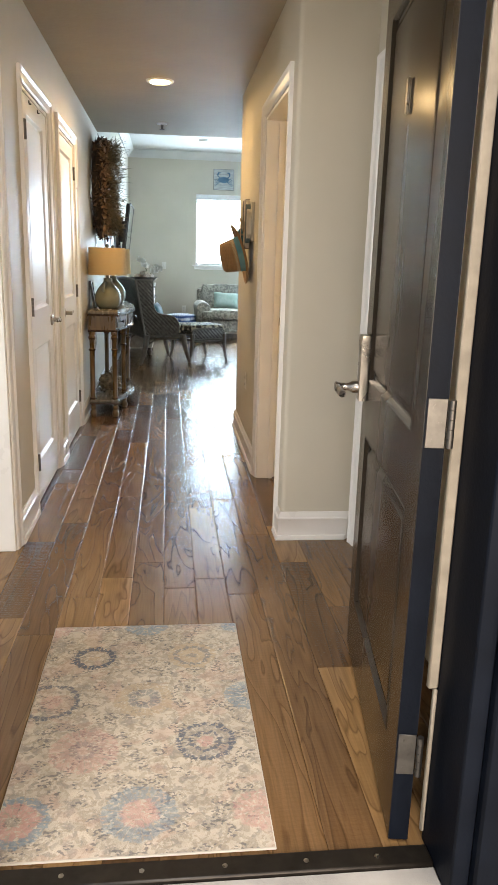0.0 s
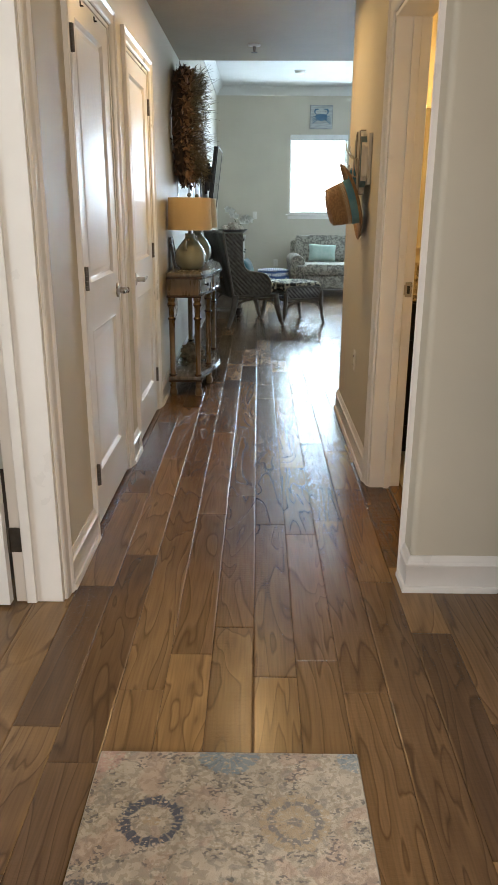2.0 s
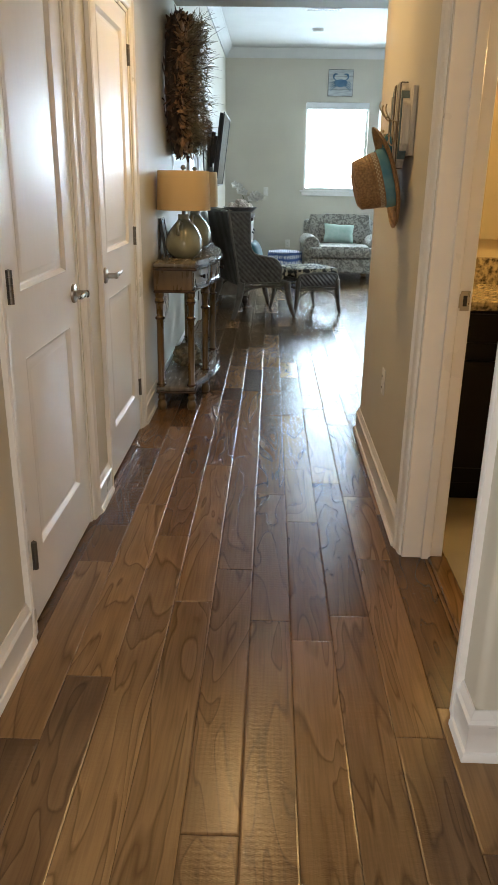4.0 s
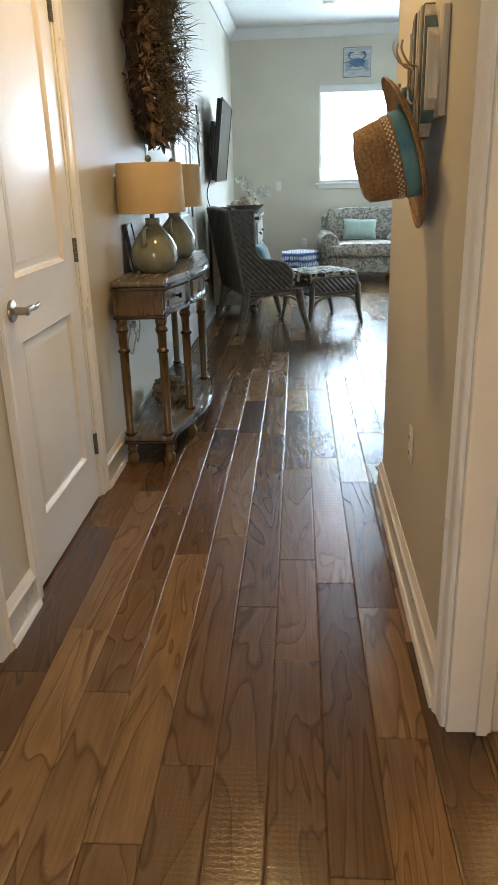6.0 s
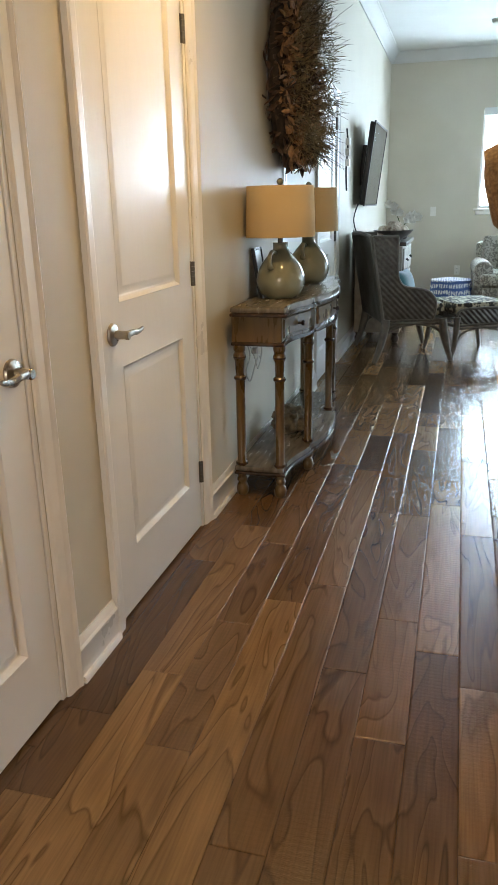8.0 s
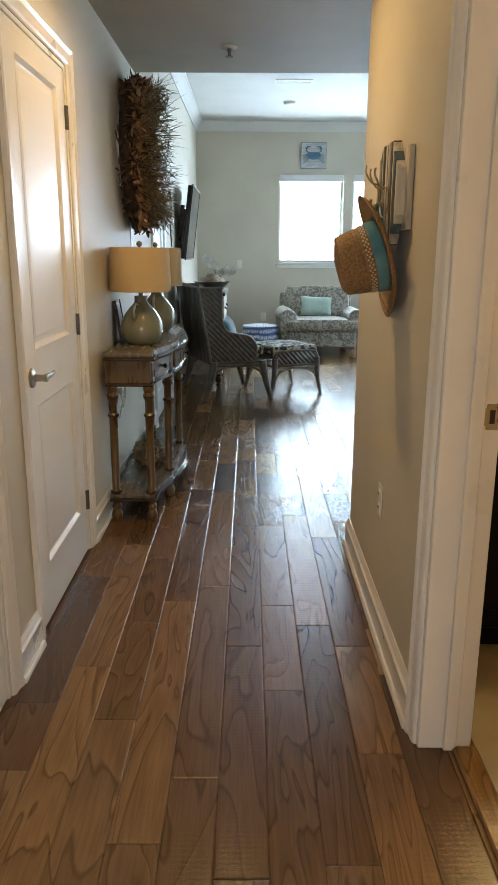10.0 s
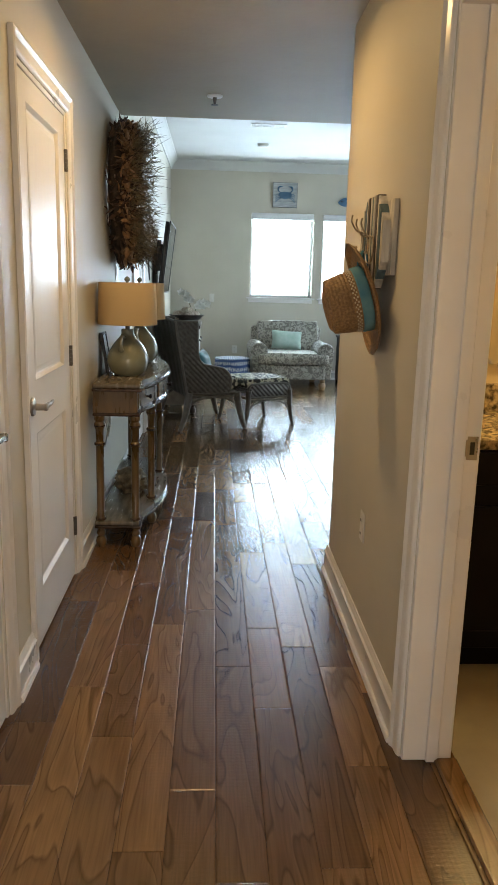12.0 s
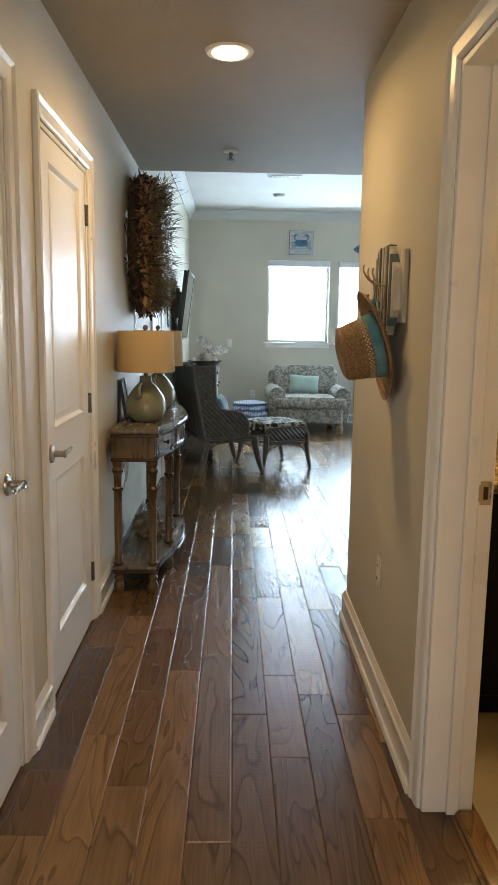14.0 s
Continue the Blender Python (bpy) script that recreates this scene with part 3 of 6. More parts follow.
# ---- front door ----
M_SILL = material("bronze_sill", (0.03, 0.025, 0.02), 0.4, metal=0.6, vary=0.2, scale=30, bump=0.1)
M_RUST = material("worn_brown_metal", (0.16, 0.09, 0.05), 0.5, metal=0.6, vary=0.25, scale=40, bump=0.2)
fd = tagged(thing("door_7", "dark navy steel frame and sill of the front door", "door frame"), kind="structure")
part("jamb", boxes((0.862, 0.904, 1.585, 1.757, 0, 2.10), bevel=0.004), M_NAVY, fd)
part("weatherstrip", boxes((0.838, 0.8615, 1.742, 1.756, 0.40, 2.09), (0.853, 0.8615, 1.742, 1.756, 0.03, 0.398), bevel=0.003), material("cream_weatherstrip", (0.36, 0.31, 0.24), 0.6, scale=20), fd, "worn cream weatherstrip")
part("jamb", boxes((-0.154, -0.102, 1.585, 1.70, 0, 2.10), (-0.154, -0.116, 1.70, 1.757, 0, 2.10), bevel=0.004), M_NAVY, fd)
part("painted_jamb", boxes((-0.1158, -0.1125, 1.7005, 1.7565, 0.0, 2.10), bevel=0.001), M_TRIM, fd, "white painted inner strip of the jamb")
for z, h, w in ((0.13, 0.012, 0.006), (0.31, 0.03, 0.004), (0.39, 0.009, 0.009), (0.56, 0.022, 0.005), (0.62, 0.045, 0.008), (0.79, 0.012, 0.004)):
    # chipped white paint along the edge of the dark jamb
    part("paint_chip", prism([(1.7004 - w, z), (1.7004, z - 0.004), (1.7004, z + h), (1.7004 - w * 0.4, z + h * 0.7)], -0.1035, -0.1013, m=Matrix(((0, 0, 1, 0), (1, 0, 0, 0), (0, 1, 0, 0), (0, 0, 0, 1)))), M_TRIM, fd)
part("strike_plate", boxes((-0.1124, -0.1105, 1.733, 1.754, 0.86, 0.945), bevel=0.0008), M_RUST, fd, "worn brown strike plate")
part("jamb_head", boxes((-0.154, 0.904, 1.585, 1.757, 2.10, 2.13), bevel=0.004), M_NAVY, fd)
part("brickmould", boxes((0.904, 0.965, 1.565, 1.599, 0, 2.19), bevel=0.006), M_NAVY, fd)
part("brickmould", boxes((-0.215, -0.154, 1.565, 1.599, 0, 2.19), bevel=0.006), M_NAVY, fd)
part("sill", boxes((-0.102, 0.862, 1.672, 1.729, -0.012, 0.012), bevel=0.004), M_SILL, fd, "dark bronze threshold with small screws")
part("sill_nosing", boxes((-0.102, 0.862, 1.50, 1.671, -0.02, 0.004), bevel=0.003), M_CONC, fd)
for sx in (0.05, 0.22, 0.40, 0.58, 0.74):
    part("screw", lathe([(0.006, 0), (0.006, 0.001), (0.003, 0.002)], 10, m=pose(sx, 1.70, 0.012)), M_STEEL, fd)
casing(fd, 1.76, 1, -0.155, 0.905, 2.13, along="x")

front = thing("front_door", "dark bronze front door standing open on steel hinges", "door")
leaf = part("leaf", panel_leaf(0.905, 2.06, 0.045, ((0.115, 0.2, 0.76), (0.115, 0.93, 1.92))), M_BRONZE, front)
TURN_LEAF = Matrix.Translation((0.897, 2.640, 0.018)) @ Matrix.Rotation(radians(-97.6), 4, "Z")
leaf.matrix_local = TURN_LEAF
# navy hinge edge
part("edge_strip", boxes((0.905, 0.9065, 0.001, 0.044, 0.0, 2.06)), M_NAVY, leaf, "navy painted hinge edge", smooth=False)
for z in (0.225, 0.975, 1.80):
    bm = boxes((0.9065, 0.9095, 0.004, 0.043, z - 0.05, z + 0.05), bevel=0.001)
    for k in range(5):
        lathe([(0.0075, 0), (0.0075, 0.0185)], 12, bm, pose(0.914, 0.051, z - 0.048 + k * 0.0195))
    for sz in (-0.034, 0.0, 0.034):
        lathe([(0.004, 0), (0.004, 0.001)], 8, bm, pose(0.9095, 0.018 + 0.012 * (sz == 0), z + sz, 0, 90))
    part("hinge", bm, M_DULL, leaf, "worn steel butt hinge with screws")
plate = prism([(-0.028, 0.0), (0.028, 0.0), (0.026, 0.12), (0.036, 0.185), (0.036, 0.20), (-0.036, 0.20), (-0.036, 0.185), (-0.026, 0.12)], 0.0, 0.028, m=pose(0.075, 0, 0.865, 90), bevel=0.004)
h = part("handle_plate", plate, M_STEEL, leaf, "brushed nickel keypad handle set")
bm = lathe([(0.019, 0), (0.019, 0.02), (0.012, 0.03), (0.012, 0.055), (0.016, 0.07), (0.012, 0.074)], 18, m=pose(0.075, -0.026, 0.905, 90))
tube(curve([(0.075, -0.088, 0.905), (0.10, -0.092, 0.905), (0.15, -0.09, 0.903), (0.18, -0.085, 0.9)], 10), 0.011, 10, bm)
part("lever", bm, M_STEEL, h)
part("peephole_plate", boxes((0.44, 0.465, -0.006, 0.0005, 1.62, 1.70), bevel=0.003), M_STEEL, leaf, "small brushed metal plaque")

# ---- rug ----


def rug_material():
    m = material("rug_pile", (0.56, 0.495, 0.395), 0.95, bump=0.5, bump_scale=420, scale=26, second=(0.43, 0.375, 0.295), sheen=0.2)
    nt = m.node_tree
    link = nt.links.new
    b = nt.nodes["Principled BSDF"]
    src = b.inputs["Base Color"].links[0].from_socket
    geo = nt.nodes.new("ShaderNodeNewGeometry")
    pos = geo.outputs["Position"]
    wob = nt.nodes.new("ShaderNodeTexNoise")
    wob.inputs["Scale"].default_value, wob.inputs["Detail"].default_value = 60.0, 2.0
    link(pos, wob.inputs["Vector"])
    brk = nt.nodes.new("ShaderNodeTexNoise")
    brk.inputs["Scale"].default_value, brk.inputs["Detail"].default_value = 95.0, 2.0
    link(pos, brk.inputs["Vector"])

    def math_node(op, a, c):
        n = nt.nodes.new("ShaderNodeMath")
        n.operation = op
        for i, v in enumerate((a, c)):
            if isinstance(v, (int, float)):
                n.inputs[i].default_value = v
            else:
                link(v, n.inputs[i])
        return n.outputs[0]

    def over(base, fac, col):
        x = nt.nodes.new("ShaderNodeMix")
        x.data_type = "RGBA"
        link(fac, x.inputs[0])
        link(base, x.inputs[6])
        x.inputs[7].default_value = (*col, 1)
        return x.outputs[2]

    def band(v, lo, hi, soft):
        a = nt.nodes.new("ShaderNodeMapRange")
        a.inputs["From Min"].default_value, a.inputs["From Max"].default_value = lo - soft, lo
        link(v, a.inputs["Value"])
        c = nt.nodes.new("ShaderNodeMapRange")
        c.inputs["From Min"].default_value, c.inputs["From Max"].default_value = hi + soft, hi
        link(v, c.inputs["Value"])
        return math_node("MULTIPLY", a.outputs[0], c.outputs[0])

    def speckle(scale, detail, lo, soft, amount, col, within=None):
        n = nt.nodes.new("ShaderNodeTexNoise")
        n.inputs["Scale"].default_value, n.inputs["Detail"].default_value, n.inputs["Distortion"].default_value = scale, detail, 0.6
        link(pos, n.inputs["Vector"])
        f = band(n.outputs["Fac"], lo, 1.0, soft)
        if within is not None:
            f = math_node("MULTIPLY", f, within)
        return over(src, math_node("MULTIPLY", f, amount), col)

    # small faded blooms all over, on a tight lattice
    cell = nt.nodes.new("ShaderNodeTexVoronoi")
    cell.inputs["Scale"].default_value = 17.0
    link(pos, cell.inputs["Vector"])
    cd = math_node("ADD", cell.outputs["Distance"], math_node("MULTIPLY", math_node("SUBTRACT", wob.outputs["Fac"], 0.5), 0.7))
    tear0 = band(brk.outputs["Fac"], 0.46, 1.0, 0.04)
    src = over(src, math_node("MULTIPLY", math_node("MULTIPLY", band(cd, 0.36, 0.46, 0.05), tear0), 0.55), (0.29, 0.235, 0.165))
    src = over(src, math_node("MULTIPLY", math_node("MULTIPLY", band(cd, -1.0, 0.14, 0.06), tear0), 0.6), (0.24, 0.21, 0.175))
    src = speckle(62.0, 3.0, 0.55, 0.03, 0.5, (0.27, 0.225, 0.165))
    src = speckle(34.0, 4.0, 0.60, 0.04, 0.5, (0.22, 0.20, 0.175))
    src = speckle(9.0, 3.0, 0.60, 0.06, 0.28, (0.46, 0.27, 0.20))
    # dark knots of pile in clusters
    mpd = nt.nodes.new("ShaderNodeMapping")
    mpd.inputs["Scale"].default_value = (85, 120, 1)
    link(pos, mpd.inputs["Vector"])
    dash = nt.nodes.new("ShaderNodeTexNoise")
    dash.inputs["Scale"].default_value, dash.inputs["Detail"].default_value = 1.0, 1.0
    link(mpd.outputs[0], dash.inputs["Vector"])
    patch = nt.nodes.new("ShaderNodeTexNoise")
    patch.inputs["Scale"].default_value, patch.inputs["Detail"].default_value = 21.0, 1.0
    link(pos, patch.inputs["Vector"])
    src = over(src, math_node("MULTIPLY", math_node("MULTIPLY", band(dash.outputs["Fac"], 0.56, 1.0, 0.03), band(patch.outputs["Fac"], 0.58, 1.0, 0.05)), 0.65), (0.07, 0.072, 0.08))
    navy, pink, tan, grey, blue = (0.07, 0.085, 0.12), (0.50, 0.27, 0.23), (0.42, 0.32, 0.20), (0.16, 0.17, 0.18), (0.16, 0.24, 0.30)
    rings = (
        (0.035, 2.585, 0.050, 0.068, navy, 0.95), (0.035, 2.585, 0.0, 0.014, tan, 0.8),
        (0.355, 2.585, 0.0, 0.075, tan, 0.75), (0.355, 2.585, 0.048, 0.058, grey, 0.75), (0.355, 2.585, 0.0, 0.012, grey, 0.7),
        (-0.07, 2.345, 0.075, 0.085, navy, 0.8), (-0.07, 2.345, 0.0, 0.03, pink, 0.4),
        (0.205, 2.345, 0.055, 0.085, tan, 0.6), (0.205, 2.345, 0.02, 0.045, grey, 0.65),
        (0.052, 2.116, 0.0, 0.088, pink, 0.42), (0.052, 2.116, 0.02, 0.035, navy, 0.35),
        (0.379, 2.136, 0.068, 0.08, navy, 0.85), (0.379, 2.136, 0.034, 0.042, navy, 0.8), (0.379, 2.136, 0.0, 0.02, pink, 0.6), (0.379, 2.136, 0.042, 0.066, grey, 0.25),
        (0.208, 1.875, 0.045, 0.09, blue, 0.5), (0.208, 1.875, 0.0, 0.045, pink, 0.55),
        (0.493, 1.868, 0.0, 0.06, pink, 0.5), (-0.08, 1.868, 0.02, 0.06, pink, 0.7), (-0.08, 1.868, 0.06, 0.08, blue, 0.7),
        (0.20, 2.80, 0.02, 0.07, blue, 0.7), (0.52, 2.345, 0.02, 0.07, blue, 0.6), (-0.11, 2.78, 0.0, 0.05, pink, 0.5), (0.51, 2.78, 0.0, 0.04, blue, 0.6),
    )
    jit = math_node("MULTIPLY", math_node("SUBTRACT", wob.outputs["Fac"], 0.5), 0.035)
    tear = band(dash.outputs["Fac"], 0.42, 1.0, 0.05)
    for x, y, r0, r1, col, amount in rings:
        d = nt.nodes.new("ShaderNodeVectorMath")
        d.operation = "DISTANCE"
        d.inputs[1].default_value = (x, y, 0.009)
        link(pos, d.inputs[0])
        dist = math_node("ADD", d.outputs["Value"], jit)
        # the rings are broken into petals round their middle
        rel = nt.nodes.new("ShaderNodeVectorMath")
        rel.operation = "SUBTRACT"
        link(pos, rel.inputs[0])
        rel.inputs[1].default_value = (x, y, 0.009)
        sep = nt.nodes.new("ShaderNodeSeparateXYZ")
        link(rel.outputs[0], sep.inputs[0])
        turn = math_node("ARCTAN2", sep.outputs["Y"], sep.outputs["X"])
        petals = max(6, round(r1 * 260))
        wave = math_node("SINE", math_node("MULTIPLY", turn, float(petals)), 0.0)
        petal = band(math_node("ADD", wave, math_node("MULTIPLY", wob.outputs["Fac"], 1.2)), -0.05, 9.0, 0.6)
        fac = math_node("MULTIPLY", math_node("MULTIPLY", math_node("MULTIPLY", band(dist, r0, r1, 0.005), tear), petal), amount)
        src = over(src, fac, col)
    link(src, b.inputs["Base Color"])
    return m


M_RUG = rug_material()
M_RUGEDGE = material("rug_binding", (0.6, 0.56, 0.48), 0.9, bump=0.3, bump_scale=300)
rug = thing("rug", "faded cream rug with navy and pink medallions on the planks", "rug")
RUG = (-0.118, 0.518, 1.748, 2.80)
bm = bmesh.new()
nx, ny = 18, 30
grid = [[bm.verts.new((RUG[0] + (RUG[1] - RUG[0]) * i / nx, RUG[2] + (RUG[3] - RUG[2]) * j / ny, 0.0085 + 0.0012 * noise.noise((i * 0.5, j * 0.4, 3)))) for i in range(nx + 1)] for j in range(ny + 1)]
for j in range(ny):
    for i in range(nx):
        bm.faces.new((grid[j][i], grid[j][i + 1], grid[j + 1][i + 1], grid[j + 1][i]))
part("pile", bm, M_RUG, rug)
part("binding", boxes((RUG[0] - 0.003, RUG[1] + 0.003, RUG[2] - 0.003, RUG[3] + 0.003, 0.0015, 0.0065), bevel=0.002), M_RUGEDGE, rug, "pale bound rug edge")

# ---- ceiling fittings ----
cl = thing("ceiling_light", "lit round recessed ceiling light with white trim ring", "ceiling light")
part("trim_ring", lathe([(0.062, 2.4395), (0.066, 2.432), (0.088, 2.430), (0.094, 2.4395)], 36, m=pose(0.22, 5.74, 0)), M_PLASTIC, cl)
part("lens", lathe([(0.064, 2.436), (0.062, 2.426), (0.05, 2.4235), (0.0, 2.423)], 30, m=pose(0.22, 5.74, 0)), M_LED, cl, "glowing warm lens")
sp = thing("sprinkler_head", "small white fire sprinkler head on the ceiling", "sprinkler")
part("escutcheon", lathe([(0.046, 2.4395), (0.045, 2.432), (0.025, 2.428), (0.014, 2.428)], 24, m=pose(0.22, 7.35, 0)), M_PLASTIC, sp)
part("nozzle", lathe([(0.013, 2.428), (0.011, 2.415), (0.007, 2.392), (0.022, 2.39), (0.022, 2.387)], 16, m=pose(0.22, 7.35, 0)), M_DULL, sp, "steel deflector")
sd = thing("smoke_detector", "round white smoke detector on the living room ceiling", "smoke detector")
part("base", lathe([(0.075, LIVING_TOP - 0.001), (0.075, LIVING_TOP - 0.012)], 28, m=pose(0.80, 12.2, 0)), M_PLASTIC, sd)
part("cover", lathe([(0.066, LIVING_TOP - 0.012), (0.064, LIVING_TOP - 0.03), (0.05, LIVING_TOP - 0.04), (0.02, LIVING_TOP - 0.042)], 28, m=pose(0.80, 12.2, 0)), M_PLASTIC, sd)
av = thing("ceiling_vent", "white slotted air vent in the living room ceiling", "vent")
part("frame", boxes((0.60, 0.98, 11.03, 11.045, LIVING_TOP - 0.012, LIVING_TOP - 0.001), (0.60, 0.98, 11.155, 11.17, LIVING_TOP - 0.012, LIVING_TOP - 0.001), (0.60, 0.615, 11.045, 11.155, LIVING_TOP - 0.012, LIVING_TOP - 0.001), (0.965, 0.98, 11.045, 11.155, LIVING_TOP - 0.012, LIVING_TOP - 0.001), (0.715, 0.73, 11.045, 11.155, LIVING_TOP - 0.012, LIVING_TOP - 0.001), (0.85, 0.865, 11.045, 11.155, LIVING_TOP - 0.012, LIVING_TOP - 0.001)), M_PLASTIC, av, smooth=False)
# thin black sheet put in for the shade behind the slats
part("backing", boxes((0.615, 0.965, 11.045, 11.155, LIVING_TOP - 0.004, LIVING_TOP - 0.001)), M_BLACK, av, "black sheet for the shade behind the slats", smooth=False)
for i in range(22):
    x = 0.622 + i * 0.0158
    if 0.71 < x < 0.735 or 0.845 < x < 0.87:
        continue
    part("slat", boxes((x, x + 0.006, 11.046, 11.154, LIVING_TOP - 0.010, LIVING_TOP - 0.005)), M_PLASTIC, av, smooth=False)


def wall_plate(name, label, m, holes="outlet"):
    """A plate in the local xz plane that faces -y."""
    ob = thing(name, label, "outlet" if holes == "outlet" else "switch", m)
    part("plate", boxes((-0.035, 0.035, -0.006, -0.0005, -0.058, 0.058), bevel=0.003), M_PLASTIC, ob)
    if holes == "outlet":
        for z in (-0.025, 0.025):
            s = part("socket", lathe([(0.016, 0), (0.016, 0.003), (0.014, 0.004)], 18, m=pose(0, -0.0055, z, 90)), M_PLASTIC, ob)
            part("slots", boxes((-0.007, -0.004, -0.0105, -0.0094, z - 0.005, z + 0.005), (0.004, 0.007, -0.0105, -0.0094, z - 0.005, z + 0.005)), M_BLACK, s, smooth=False)
    else:
        part("toggle", boxes((-0.012, 0.012, -0.010, -0.005, -0.03, 0.03), bevel=0.002), M_PLASTIC, ob)
    return ob


wall_plate("wall_outlet", "white duplex outlet low on the hall wall", pose(RIGHT, 5.36, 0.485, 0, 0, -90))
wall_plate("wall_outlet", "white duplex outlet low on the far wall", pose(0.545, FAR, 0.42))
wall_plate("wall_switch", "white switch plate on the far wall", pose(0.20, FAR, 1.16), "switch")
wall_plate("wall_switch", "white switch plate on the wall under the wreath", pose(LEFT, 7.60, 1.43, 0, 0, 90), "switch")

# ---- console table ----
M_WOOD = material("worn_olive_wood", (0.132, 0.078, 0.022), 0.28, scale=9, second=(0.072, 0.042, 0.012), bump=0.12, bump_scale=50, stretch=(3, 1, 0.5))
M_GREY = material("greywashed_top", (0.17, 0.148, 0.112), 0.25, scale=7, second=(0.10, 0.084, 0.06), bump=0.1, bump_scale=60, stretch=(6, 1, 1))
M_RUB = material("rubbed_brown_edge", (0.06, 0.03, 0.014), 0.2, scale=25, second=(0.022, 0.012, 0.007), bump=0.1)
M_KNOB = material("dark_bronze_knob", (0.03, 0.022, 0.018), 0.35, metal=0.8, bump=0)

C_Y0, C_Y1 = 6.405, 7.885
C_BACK = LEFT + 0.03


def console_front(y, grow=0.0):
    """The serpentine front line: shallow at the ends, bowed out between the inner legs."""
    u = (y - 7.145) / 0.72
    base = -0.150
    if abs(u) <= 0.45:
        b = 0.065 + 0.034 * math.cos(u / 0.45 * math.pi / 2)
    else:
        v = min(1.0, (abs(u) - 0.45) / 0.5)
        b = 0.065 * (0.5 + 0.5 * math.cos(v * math.pi)) - 0.012 * math.sin(v * math.pi)
    b -= 0.016 * math.exp(-((abs(u) - 0.47) / 0.028) ** 2)
    return base + b + grow


def console_outline(grow=0.0, n=110):
    y0, y1 = C_Y0 + 0.02 - grow, C_Y1 - 0.02 + grow
    front = [(console_front(y0 + (y1 - y0) * i / n, grow), y0 + (y1 - y0) * i / n) for i in range(n + 1)]
    return [(C_BACK, y0)] + front + [(C_BACK, y1)]


ct = thing("console_table", "worn olive-brown console table with bowed front and turned legs", "console table")
part("tabletop", prism(console_outline(0.018), 0.842, 0.866, bevel=0.006), M_GREY, ct, "greywashed top")
part("top_moulding", prism(console_outline(0.028), 0.826, 0.842, bevel=0.005), M_RUB, ct, "rubbed brown edge moulding")
part("apron", prism(console_outline(0.0), 0.715, 0.826), M_WOOD, ct)
part("lower_moulding", prism(console_outline(0.016), 0.699, 0.715, bevel=0.005), M_RUB, ct, "rubbed brown edge moulding")
part("shelf", prism(console_outline(0.008), 0.118, 0.142, bevel=0.005), M_GREY, ct, "greywashed lower shelf")
part("shelf_edge", prism(console_outline(0.018), 0.104, 0.118, bevel=0.005), M_RUB, ct, "rubbed brown shelf edge")
for ya, yb in ((6.46, 6.83), (6.87, 7.42), (7.46, 7.83)):
    # drawer fronts follow the bow of the apron
    bm = bmesh.new()
    n = 12
    cols = []
    for i in range(n + 1):
        y = ya + (yb - ya) * i / n
        x = console_front(y)
        cols.append([bm.verts.new(v) for v in ((x + 0.001, y, 0.728), (x + 0.009, y, 0.733), (x + 0.009, y, 0.808), (x + 0.001, y, 0.813))])
    for a, b in zip(cols, cols[1:]):
        for k in range(3):
            bm.faces.new((a[k], b[k], b[k + 1], a[k + 1]))
    bm.faces.new(cols[0])
    bm.faces.new(cols[-1][::-1])
    dr = part("drawer", bm, M_WOOD, ct)
    ym = (ya + yb) / 2
    part("knob", lathe([(0.006, 0), (0.005, 0.012), (0.012, 0.018), (0.014, 0.024), (0.009, 0.03)], 14, m=pose(console_front(ym) + 0.008, ym, 0.77, 0, 90)), M_KNOB, dr, "dark bronze knob")
for y0, y1 in ((6.4225, 6.456), (7.834, 7.8675)):
    part("corner_post", boxes((-0.186, -0.1465, y0, y1, 0.7155, 0.8255), bevel=0.003), M_WOOD, ct)
LEG = [(0.02, 0.0), (0.026, 0.008), (0.029, 0.03), (0.024, 0.05), (0.017, 0.06), (0.024, 0.07), (0.024, 0.08), (0.018, 0.09), (0.022, 0.10), (0.022, 0.104)]
LEG_UP = [(0.022, 0.142), (0.026, 0.15), (0.026, 0.158), (0.02, 0.166), (0.021, 0.54), (0.026, 0.548), (0.026, 0.558), (0.019, 0.566), (0.021, 0.63), (0.027, 0.64), (0.029, 0.655), (0.022, 0.67), (0.027, 0.68), (0.027, 0.699)]
for x, y in ((-0.160, 6.435), (-0.112, 6.84), (-0.112, 7.45), (-0.160, 7.855), (C_BACK + 0.03, 6.435), (C_BACK + 0.03, 7.855)):
    part("leg", lathe(LEG_UP, 16, m=pose(x, y, 0)), M_WOOD, ct)
    part("foot", lathe(LEG, 16, m=pose(x, y, 0)), M_WOOD, ct)
    for z in (0.154, 0.553, 0.648):
        part("leg_ring", lathe([(0.026, -0.006), (0.0285, -0.003), (0.0285, 0.003), (0.026, 0.006)], 16, m=pose(x, y, z)), M_RUB, ct, "rubbed brown ring")

# ---- lamps ----
M_SHADE = material("oatmeal_linen", (0.54, 0.405, 0.225), 0.9, vary=0.02, scale=4, bump=0.25, bump_scale=700, stretch=(1, 1, 1))
M_GLAZE = material("sage_glaze", (0.235, 0.245, 0.185), 0.12, scale=5, second=(0.17, 0.178, 0.13), bump=0.03, coat=0.4)


